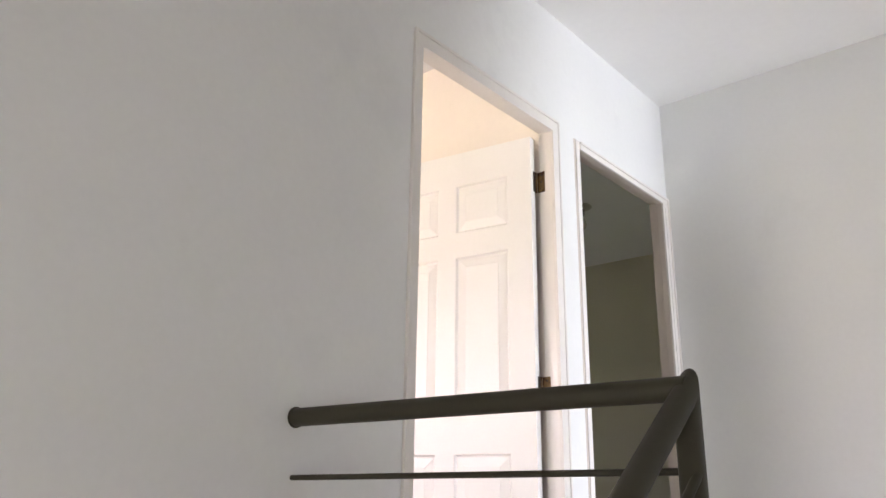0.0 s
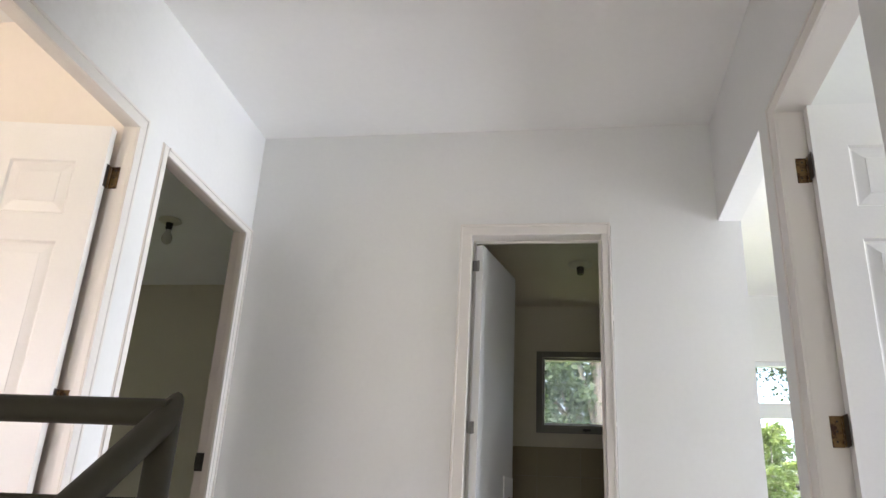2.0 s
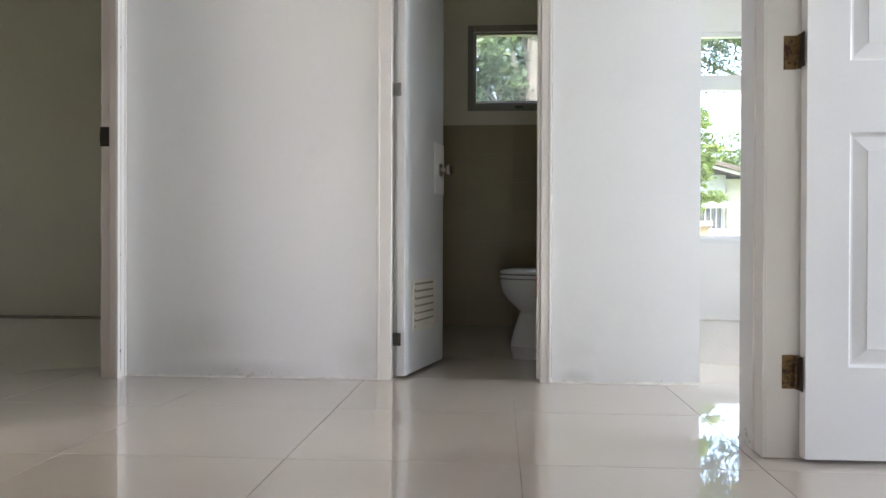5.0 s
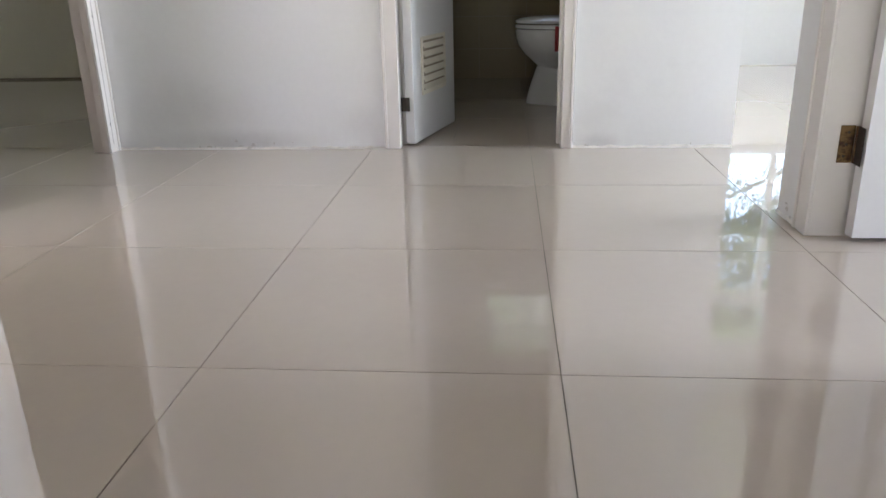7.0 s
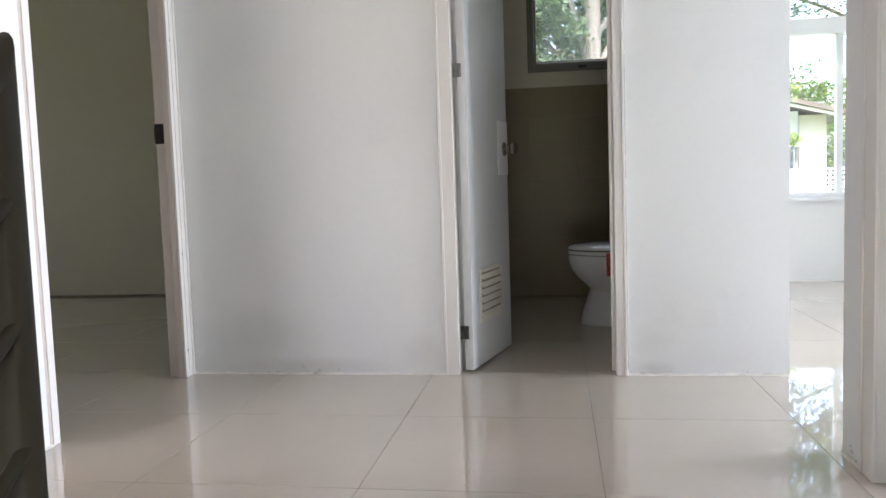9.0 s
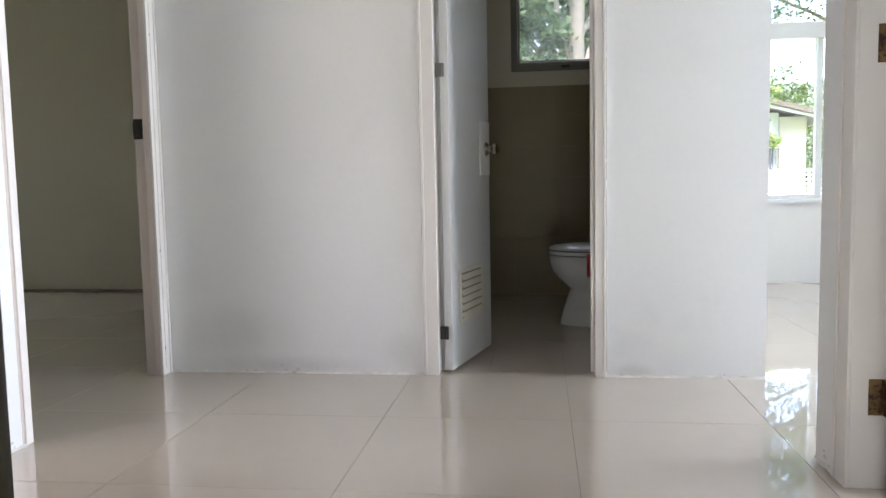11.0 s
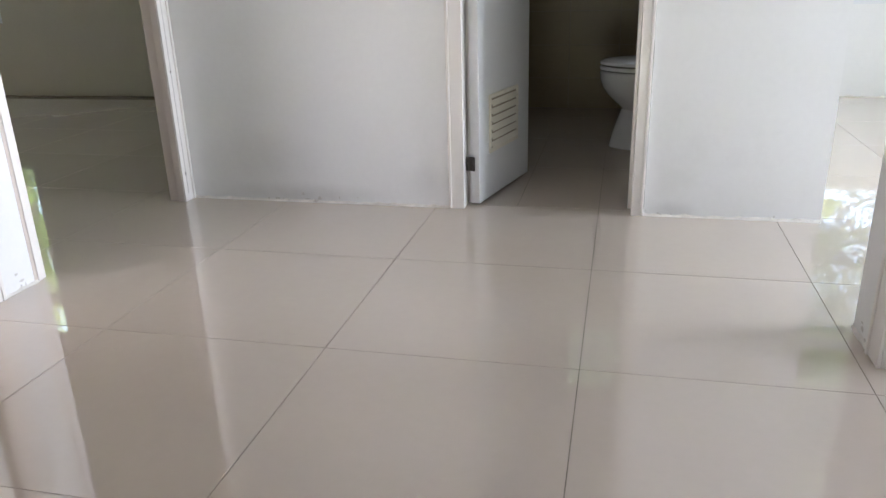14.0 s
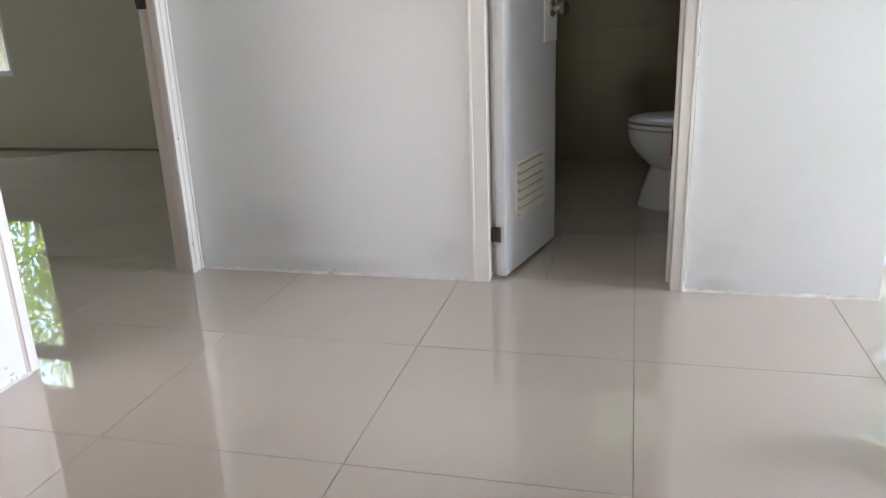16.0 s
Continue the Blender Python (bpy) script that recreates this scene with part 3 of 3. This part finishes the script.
def mitred_corner(r, cz, length, sides=20):
    """The corner post and the sloping handrail, cut to each other on the plane that halves their angle."""
    d = Vector((0, -1, -SL)).normalized()
    m = (Vector((0, 0, 1)) + d).normalized()
    c = Vector((PX, PY, cz))
    lower, cut, far = [], [], []
    for k in range(sides):
        a = 2 * math.pi * k / sides
        off = Vector((r * math.cos(a), r * math.sin(a), 0))
        off.z = -off.dot(m) / m.z
        cut.append(c + off)
        lower.append(Vector((PX + r * math.cos(a), PY + r * math.sin(a), 0)))
        far.append(c + off + d * (length - off.dot(d)))
    return add_loft(bmesh.new(), [lower, cut]), add_loft(bmesh.new(), [cut, far])


post_mesh, slope_mesh = mitred_corner(0.0225, 0.872, 2.35 * math.hypot(1, SL))
part("post", post_mesh, RAILPAINT, rail, smooth=True)
part("handrail", slope_mesh, RAILPAINT, rail, smooth=True)
part("post", tube([(PX, PY - 2.2, -RISE * 9), (PX, PY - 2.2, 0.87 - 2.2 * SL)], 0.0215, 20), RAILPAINT, rail, smooth=True)
part("wall_flange", lathe([(0.001, 0), (0.0255, 0), (0.025, 0.003), (0.001, 0.004)], "x", 20), RAILPAINT, rail).location = (XL + 0.001, WY, 0.873)
for z in (0.744, 0.615, 0.484, 0.355, 0.226, 0.098):
    part("bar", tube([(XL + 0.001, WY, z - 0.010), (PX, PY, z)], 0.0065, 10), RAILPAINT, rail, smooth=True)
    part("bar", tube([(PX + 0.012, PY, z), (PX + 0.012, PY - 2.2, z - 2.2 * SL)], 0.0085, 10), RAILPAINT, rail, smooth=True)

# ---------------------------------------------------------------- light switch
switch = tagged(thing("light_switch", (XR, -1.935, 1.325)), "cream plastic light switch with one rocker on the wall", "switch")
part("plate", box((-0.009, -0.036, -0.06), (0, 0.036, 0.06), 0.003), SWITCH, switch)
part("rocker_gap", box((-0.0096, -0.0105, -0.0165), (-0.0088, 0.0105, 0.0165)), SWITCHDARK, switch)
part("rocker", box((-0.0125, -0.009, -0.015), (-0.009, 0.009, 0.015), 0.0015), SWITCH, switch)


# ---------------------------------------------------------------- ceiling bulbs
def bulb_lamp(at, label, bulb=True):
    b = tagged(thing("ceiling_bulb", at), label, "lamp", "bare bulbs on ceilings")
    part("ceiling_rose", lathe([(0.001, 0), (0.075, 0), (0.078, -0.008), (0.066, -0.017), (0.03, -0.024), (0.001, -0.025)], "z"), SWITCH, b, smooth=True)
    part("socket", lathe([(0.001, -0.025), (0.024, -0.025), (0.022, -0.06), (0.019, -0.072), (0.001, -0.073)], "z", 18), DARKMETAL, b, smooth=True)
    if not bulb:
        return b
    part("bulb", lathe([(0.001, -0.073), (0.015, -0.073), (0.018, -0.088), (0.033, -0.120), (0.036, -0.138), (0.030, -0.160), (0.016, -0.173), (0.001, -0.176)], "z"), FROST, b, "unlit frosted bulb", True)
    return b


bulb_lamp((-2.215, 1.035, H), "unlit bare bulb in a round holder on the bedroom ceiling")
bulb_lamp((0.53, 1.27, 2.42), "empty round lamp holder on the bathroom ceiling", False)


# ---------------------------------------------------------------- windows
def pane(parent, lo, hi, glass=None):
    p = part("pane", box(lo, hi), glass or GLASS, parent)
    p.visible_shadow = False
    return p


def window(name, x0, x1, z0, z1, y, mullions, transom, label, frame_mat=ALU, depth=0.06, w=0.04, glass=None):
    win = tagged(thing(name), label, "window", kind="structure")
    for lo, hi in (((x0, y, z0), (x0 + w, y + depth, z1)), ((x1 - w, y, z0), (x1, y + depth, z1)), ((x0 + w, y, z0), (x1 - w, y + depth, z0 + w)), ((x0 + w, y, z1 - w), (x1 - w, y + depth, z1))):
        part("window_frame", box(lo, hi, 0.003), frame_mat, win)
    stops = [x0 + w, *(m for m in mullions), x1 - w]
    top = transom[0] if transom else z1 - w
    if transom:
        part("transom_bar", box((x0 + w, y - 0.004, transom[0]), (x1 - w, y + depth, transom[1]), 0.003), frame_mat, win)
    for m in mullions:
        part("mullion", box((m - 0.02, y + 0.002, z0 + w), (m + 0.02, y + depth - 0.004, top - 0.001), 0.003), frame_mat, win)
    for a, b in zip(stops, stops[1:]):
        pane(win, (a + 0.02, y + 0.03, z0 + w), (b - 0.02, y + 0.034, top), glass)
    if transom:
        pane(win, (x0 + w, y + 0.03, transom[1]), (x1 - w, y + 0.034, z1 - w))
    return win


window("window_1", 1.40, 3.55, 0.60, 2.14, 2.72, (2.34, 2.95), (1.715, 1.825), "wide white aluminium sliding window with a fixed light above", w=0.03)
slab("window_sill", (1.36, 2.655, 0.572), (3.59, 2.7, 0.599), ALU, "white painted window sill", "sill")
window("window_2", 0.262, 0.90, 1.525, 2.03, 2.215, (), None, "small grey aluminium bathroom window", GREYALU, 0.06, 0.016, DUSTY)
bw = tagged(thing("window_trim"), "grey painted moulding round the bathroom window", "trim", kind="structure")
for lo, hi in (((0.218, 2.185, 1.482), (0.262, 2.2, 2.073)), ((0.90, 2.185, 1.482), (0.944, 2.2, 2.073)), ((0.262, 2.185, 2.03), (0.90, 2.2, 2.073)), ((0.262, 2.185, 1.482), (0.90, 2.2, 1.525))):
    part("moulding", box(lo, hi, 0.004), GREYALU, bw)
latch = part("latch", add_box(box((0.545, 2.165, 1.497), (0.60, 2.185, 1.513), 0.002), (0.56, 2.15, 1.488), (0.572, 2.17, 1.503), 0.002), DARKMETAL, bw, "dark window latch")
part("sash_edge", box((0.278, 2.209, 1.541), (0.884, 2.214, 1.553), 0.001), ALU, bw, "pale lower sash edge")
window("window_3", -5.05, -4.03, 0.55, 2.12, 2.42, (), (1.68, 1.80), "white aluminium bedroom window with a fixed light above")

# ---------------------------------------------------------------- toilet
toilet = tagged(thing("toilet", (0, 1.125, 0)), "white porcelain toilet with its lid down on the bathroom floor", "toilet")


def egg(x_tip, x_back, half, z, n=28):
    """An oval ring, blunt at the back, along x."""
    ring = []
    for k in range(n):
        a = 2 * math.pi * k / n
        c, s = math.cos(a), math.sin(a)
        x = (x_tip + x_back) / 2 - (x_back - x_tip) / 2 * c
        ring.append((x, half * s * (1 - 0.12 * c), z))
    return ring


part("bowl", add_loft(bmesh.new(), [egg(0.565, 0.96, 0.105, 0.170), egg(0.556, 0.96, 0.112, 0.190), egg(0.528, 0.965, 0.132, 0.215), egg(0.490, 0.97, 0.160, 0.250), egg(0.461, 0.97, 0.178, 0.290), egg(0.448, 0.97, 0.186, 0.330), egg(0.445, 0.97, 0.187, 0.360), egg(0.452, 0.965, 0.182, 0.368)]), PORCELAIN, toilet, smooth=True)
part("pedestal", add_loft(bmesh.new(), [egg(0.503, 1.0, 0.125, 0.0), egg(0.505, 1.0, 0.124, 0.018), egg(0.520, 0.99, 0.112, 0.08), egg(0.540, 0.98, 0.106, 0.14), egg(0.556, 0.97, 0.106, 0.185)]), PORCELAIN, toilet, smooth=True)
part("seat", add_loft(bmesh.new(), [egg(0.450, 0.955, 0.182, 0.3725), egg(0.444, 0.958, 0.187, 0.375), egg(0.444, 0.958, 0.187, 0.388), egg(0.448, 0.955, 0.184, 0.391)]), PORCELAIN, toilet, smooth=True)
# dark ring between seat and lid stands in for the gap's shade
part("lid_gap_shade", add_loft(bmesh.new(), [egg(0.453, 0.95, 0.178, 0.3905), egg(0.453, 0.95, 0.178, 0.3985)]), SWITCHDARK, toilet, "dark ring painted as the shade in the gap under the lid")
part("lid", add_loft(bmesh.new(), [egg(0.450, 0.955, 0.182, 0.3975), egg(0.444, 0.957, 0.187, 0.4005), egg(0.446, 0.956, 0.186, 0.411), egg(0.468, 0.947, 0.170, 0.421), egg(0.53, 0.905, 0.115, 0.428), egg(0.60, 0.85, 0.06, 0.430)]), PORCELAIN, toilet, smooth=True)
part("cistern", box((0.945, -0.20, 0.355), (1.125, 0.20, 0.76), 0.02), PORCELAIN, toilet, smooth=True)
part("cistern_lid", box((0.935, -0.21, 0.762), (1.13, 0.21, 0.795), 0.008), PORCELAIN, toilet, smooth=True)
tagged(part("cleaning_cloth", add_loft(bmesh.new(), [[(0.632, 0.928, z), (0.652, 0.926, z), (0.652, 0.9365, z), (0.632, 0.9375, z)] for z in (0.272, 0.30, 0.35, 0.388)]), RED), "small red cloth hanging from the toilet rim", "cloth")


# ---------------------------------------------------------------- wall base caulking
def bead(name, p0, p1, normal, seed):
    """An uneven bead of filler along the foot of a wall."""
    rnd = random.Random(seed)
    a, b, n = Vector(p0), Vector(p1), Vector(normal)
    count = max(4, int((b - a).length / 0.02))
    bm, rows = bmesh.new(), []
    for i in range(count + 1):
        p = a.lerp(b, i / count)
        w, h = 0.006 + 0.005 * rnd.random(), 0.005 + 0.008 * rnd.random() ** 2
        rows.append([bm.verts.new(p + n * w + Vector((0, 0, 0.0005))), bm.verts.new(p + n * w * 0.5 + Vector((0, 0, h * 0.6))), bm.verts.new(p + Vector((0, 0, h)) + n * 0.0005)])
    for r0, r1 in zip(rows, rows[1:]):
        for k in range(2):
            bm.faces.new((r0[k], r0[k + 1], r1[k + 1], r1[k]))
    return tagged(part(name, bm, CAULK, None, "", True), "uneven dirty white filler along the foot of the wall", "baseboard", kind="structure")


bead("baseboard_back_left", (XL + 0.01, 0, 0), (W0 - 0.058, 0, 0), (0, -1, 0), 1)
bead("baseboard_back_right", (W1 + 0.042, 0, 0), (XR + T, 0, 0), (0, -1, 0), 2)
bead("baseboard_pier_left", (XL, A1 + 0.04, 0), (XL, B0 - 0.02, 0), (1, 0, 0), 3)
bead("baseboard_pier_right", (XR, C1 + 0.075, 0), (XR, -0.825, 0), (-1, 0, 0), 4)
bead("baseboard_opening", (XR, -0.825, 0), (XR + T, -0.825, 0), (0, 1, 0), 5)
bead("baseboard_left", (XL, EDGE, 0), (XL, A0 - 0.042, 0), (1, 0, 0), 6)
bead("baseboard_right", (XR, EDGE, 0), (XR, C0 - 0.001, 0), (-1, 0, 0), 7)
bead("baseboard_sala_far", (XR + T, 2.7, 0), (4.2, 2.7, 0), (0, -1, 0), 8)


# dark strip that paints the shadow line at the dim bedroom wall's foot
SKIRTSHADE = mat("dark_skirting_shadow", (0.20, 0.165, 0.13), 0.7, 0.2, 10, 60, 0.1)
slab("base_shadow_dim_room", (-5.2, 2.386, 0.001), (XL - TL - 0.016, 2.399, 0.012), SKIRTSHADE, "low dark strip painted as the shadowed skirting line of the dim bedroom wall", "baseboard")
SCUFF = mat("scuffed_bare_plaster", (0.60, 0.58, 0.555), 0.8, 0.25, 40, 150, 0.3)


def chips(name, axis, face, out, u0, u1, count, seed, high=0.05):
    """Small flaked spots of bare plaster low on a wall, each an uneven thin patch."""
    rnd = random.Random(seed)
    bm = bmesh.new()
    for _ in range(count):
        u, z = u0 + (u1 - u0) * rnd.random(), 0.008 + high * rnd.random() ** 2.2
        w, h, n = 0.003 + 0.012 * rnd.random() ** 2, 0.002 + 0.006 * rnd.random(), 9
        ring, top = [], []
        for k in range(n):
            a = 2 * math.pi * k / n
            r = 0.55 + 0.6 * rnd.random()
            du, dz = w * r * math.cos(a), h * r * math.sin(a)
            for lst, d in ((ring, 0.0), (top, 0.0009)):
                q = (face + out * d, u + du, max(0.002, z + dz)) if axis == "x" else (u + du, face + out * d, max(0.002, z + dz))
                lst.append(bm.verts.new(q))
        for k in range(n):
            bm.faces.new((ring[k], ring[(k + 1) % n], top[(k + 1) % n], top[k]))
        bm.faces.new(top)
    return tagged(part(name, bm, SCUFF), "flaked paint spots at the foot of the wall", "trim", kind="structure")


chips("trim_chips_back_left", "y", 0, -1, -0.80, -0.42, 9, 31, 0.03)
chips("trim_chips_back_right", "y", 0, -1, W1 + 0.05, XR + 0.08, 5, 32, 0.02)
chips("trim_chips_pier_left", "x", XL, 1, A1 + 0.05, B0 - 0.03, 4, 33)
chips("trim_chips_pier_right", "x", XR, -1, C1 + 0.08, -0.83, 5, 34)

# ---------------------------------------------------------------- outside
tagged(part("ground", box((-1500, -1500, BASE - 0.3), (1500, 1500, BASE - 0.1)), GRASS), "rough green ground round the house", "ground", kind="structure")
yard_wall = tagged(part("boundary_wall", add_box(box((1.2, 4.42, BASE - 0.1), (2.46, 4.58, 0.74), 0.01), (1.15, 4.39, 0.74), (2.49, 4.61, 0.79), 0.008), TANWALL), "tan rendered boundary wall with a coping", "wall")

house = tagged(thing("neighbour_house", (0, 14, 0)), "beige and white neighbouring house with a brown pitched roof", "house")
part("wall", box((5.42, 0, BASE - 0.1), (5.95, 6, 2.02)), HOUSEWALL, house)
part("wall", box((2.6, 0.1, BASE - 0.1), (5.42, 6, 2.12)), HOUSEWHITE, house)
bm = bmesh.new()
add_loft(bm, [[(6.35, y, 1.90), (6.35, y, 1.99), (2.0, y, 3.16), (2.0, y, 3.07)] for y in (-0.7, 6.6)])
part("roof", bm, ROOFM, house)
part("fascia", add_loft(bmesh.new(), [[(6.28, y, 1.86), (6.28, y, 1.905), (2.0, y, 3.055), (2.0, y, 2.995)] for y in (-0.6, -0.5)]), HOUSEWHITE, house)
part("canopy", box((4.2, -0.45, 1.38), (5.52, 0.1, 1.48), 0.01), HOUSEWHITE, house)
hw = part("window", box((4.3, 0.07, 0.88), (5.36, 0.099, 1.38)), DARKGLASS, house)
for k in range(9):
    part("grille_bar", box((4.36 + k * 0.12, 0.03, 0.88), (4.378 + k * 0.12, 0.06, 1.38)), HOUSEWHITE, hw)
part("pillar", box((5.33, -0.4, BASE - 0.1), (5.40, -0.33, 1.38), 0.004), HOUSEWHITE, house)
part("terrace", box((2.4, -1.2, BASE - 0.1), (6.3, 0, 0.38)), HOUSEWHITE, house)
fence = tagged(thing("balcony_fence", (0, 12.9, 0.38)), "white metal fence with level bars on the terrace edge", "fence")
for k in range(9):
    x = 2.5 + k * 0.45
    part("post", box((x, 0, 0), (x + 0.035, 0.035, 0.50), 0.003), HOUSEWHITE, fence)
for k in range(6):
    part("rail_bar", box((2.45, 0.036, 0.04 + k * 0.09), (6.15, 0.05, 0.075 + k * 0.09), 0.003), HOUSEWHITE, fence)


def tree(at, height, blobs, leaves, size, leaf, seed, label, trunk_r=0.09, lean=(0, 0)):
    """Tapered trunk, limbs out to each clump, and a crown of many small leaves gathered in uneven clumps."""
    rnd = random.Random(seed)
    t = tagged(thing("tree", at), label, "tree")
    top = Vector((lean[0], lean[1], height))
    part("trunk", tube([(0, 0, 0), (top.x * 0.2, top.y * 0.2, height * 0.4), (top.x * 0.6, top.y * 0.6, height * 0.75), tuple(top)], [trunk_r * 1.2, trunk_r, trunk_r * 0.75, trunk_r * 0.3], 12), BARK, t, smooth=True)
    bm = bmesh.new()
    for cx, cy, cz, r in blobs:
        s = Vector((top.x * 0.6, top.y * 0.6, min(cz, height) * 0.72))
        e = Vector((cx, cy, cz))
        mid = s.lerp(e, 0.5) + Vector((0, 0, 0.15))
        add_tube(bm, [s, mid, e], [trunk_r * 0.4, trunk_r * 0.25, trunk_r * 0.08], 7)
        for _ in range(7):
            d = Vector((rnd.gauss(0, 1), rnd.gauss(0, 1), rnd.gauss(0, 0.8))).normalized()
            add_tube(bm, [mid.lerp(e, 0.5 + 0.5 * rnd.random()), e + d * r * 0.85], [trunk_r * 0.1, trunk_r * 0.03], 5)
    part("limbs", bm, BARK, t)
    verts, faces = [], []
    total = sum(b[3] ** 2 for b in blobs)
    for cx, cy, cz, r in blobs:
        n_sub = max(8, int(38 * r))
        subs = []
        for _ in range(n_sub):
            d = Vector((rnd.gauss(0, 1), rnd.gauss(0, 1), rnd.gauss(0, 0.8)))
            d = d.normalized() * r * (0.35 + 0.65 * rnd.random())
            subs.append((Vector((cx, cy, cz)) + d, r * (0.16 + 0.2 * rnd.random())))
        for _ in range(int(leaves * r * r / total)):
            c, sr = rnd.choice(subs)
            p = c + Vector((rnd.gauss(0, 0.5), rnd.gauss(0, 0.5), rnd.gauss(0, 0.4))) * sr
            u = Vector((rnd.gauss(0, 1), rnd.gauss(0, 1), rnd.gauss(0, 0.6) - 0.3)).normalized()
            v = u.orthogonal().normalized()
            v.rotate(Matrix.Rotation(rnd.random() * 6.28, 3, u))
            s = size * (0.6 + 0.8 * rnd.random())
            w = u.cross(v) * s * 0.06
            i = len(verts)
            verts += [p - u * s * 0.5, p + v * s * 0.27 + w, p + u * s * 0.5, p - v * s * 0.27 + w]
            faces.append((i, i + 1, i + 2, i + 3))
    me = bpy.data.meshes.new("crown")
    me.from_pydata([tuple(v) for v in verts], [], faces)
    me.materials.append(leaf)
    ob = new("crown", me)
    ob.parent = t
    tagged(ob, kind="stuff")
    return t


tree((0.76, 5.6, BASE - 0.1), 7.6, [(-0.35, 0.2, 5.35, 0.5), (0.2, 0.7, 5.6, 0.5), (-0.7, 0.5, 5.7, 0.6), (-0.45, 0.25, 6.7, 0.8), (-0.2, 0.9, 7.3, 0.8), (-0.9, 0.4, 5.5, 1.0), (-1.6, 0.9, 6.6, 1.2), (0.1, 0.6, 6.3, 1.0), (1.2, 0.3, 6.9, 1.1), (0.3, 0.9, 7.6, 1.3), (1.9, 1.6, 7.5, 1.1), (-0.3, 1.6, 5.2, 0.7)], 40000, 0.09, LEAFDARK, 5, "tall shade tree with a pale trunk and small dark leaves", 0.105, (0.1, 0.1))
tree((11.2, 20.5, BASE - 0.1), 14.0, [(-6.2, -1.0, 9.6, 1.7), (-4.2, -1.2, 9.9, 1.8), (-2.2, -0.8, 9.6, 1.8), (-0.4, -0.6, 10.2, 1.8), (-7.6, -0.4, 11.2, 1.8), (-5.4, 0.0, 11.9, 2.1), (-3.0, 0.2, 12.4, 2.2), (-0.6, 0.0, 12.3, 2.0), (-4.2, 0.4, 14.2, 2.0), (-7.0, 0.4, 13.6, 1.8)], 60000, 0.12, LEAFDARK, 15, "tall spreading tree with small dark leaves beyond the yard", 0.2, (-0.3, 0))
tree((3.3, 8.4, BASE - 0.1), 5.5, [(0.0, 0.0, 4.35, 0.42), (-0.4, 0.1, 4.25, 0.42), (0.12, -0.1, 4.8, 0.30), (-0.3, 0.0, 4.8, 0.32), (-0.15, 0.1, 5.45, 0.34)], 6500, 0.085, LEAFSUN, 6, "young tree with loose yellow-green leaves", 0.03)

tree((6.2, 22.0, BASE - 0.1), 7.0, [(-1.5, 0, 5.8, 1.6), (0.8, 0.4, 6.0, 1.6), (3.0, 0, 5.6, 1.7), (-3.6, 0.5, 5.6, 1.5), (0.2, 0.3, 7.0, 0.9)], 22000, 0.12, LEAFLIGHT, 7, "far broad tree with bright yellow-green leaves", 0.14)
tree((7.5, 16.0, BASE - 0.1), 4.4, [(0, 0, 4.2, 1.0), (-0.8, 0.2, 3.5, 0.8), (0.9, 0, 3.6, 0.9), (-0.5, -0.2, 2.6, 0.9)], 5000, 0.13, LEAFDARK, 8, "dark green bushy tree beside the neighbouring house", 0.1)
tree((-7.9, 6.5, BASE - 0.1), 7.2, [(0, 0, 5.2, 1.1), (-1.0, 0.3, 6.2, 1.2), (0.8, 0, 6.4, 1.1), (0, 0.3, 7.2, 1.1), (-0.3, -0.3, 4.4, 0.9), (1.6, 0.3, 5.0, 1.0)], 11000, 0.09, LEAFSUN, 9, "bushy tree with bright green leaves outside the bedroom", 0.08)

# ---------------------------------------------------------------- bathroom wall tiles
tiling = tagged(part("wall_tiling", box((XL, 2.193, 0), (XR, 2.1995, 1.385)), GROUT_AND_SHADE), "beige glazed wall tiles up to chest height", "tiles", kind="structure")
me = bpy.data.meshes.new("wall_tile")
bm = box((-0.1488, 0, -0.0988), (0.1488, 0.008, 0.0988), 0.0012)
bm.to_mesh(me)
bm.free()
me.materials.append(WALLTILE)
for i in range(-3, 3):
    for k in range(7):
        ob = new("tile", me)
        ob.parent = tiling
        ob.location = (0.226 + 0.15 + 0.30 * i, 2.188, 1.385 - 0.1 - 0.2 * k)

# ---------------------------------------------------------------- floor tiles
PITCH = 0.603
me = bpy.data.meshes.new("floor_tile")
bm = box((-PITCH / 2 + 0.001, -PITCH / 2 + 0.001, -0.012), (PITCH / 2 - 0.001, PITCH / 2 - 0.001, 0))
bm.to_mesh(me)
bm.free()
me.materials.append(TILE)
half = bpy.data.meshes.new("bathroom_tile")
bm = box((-PITCH / 4 + 0.001, -PITCH / 2 + 0.001, -0.012), (PITCH / 4 - 0.001, PITCH / 2 - 0.001, 0))
bm.to_mesh(half)
bm.free()
half.materials.append(TILE)
for i in range(-8, 7):
    for k in range(-3, 6):
        narrow = -2 <= i <= 1 and 1 <= k <= 4       # the bathroom has tiles of half the width
        for d in ((0.25, 0.75) if narrow else (0.5,)):
            ob = new("tile", half if narrow else me)
            ob.parent = floor
            ob.location = (-0.110 + PITCH * (i + d), -0.554 + PITCH * (k + 0.5), 0)
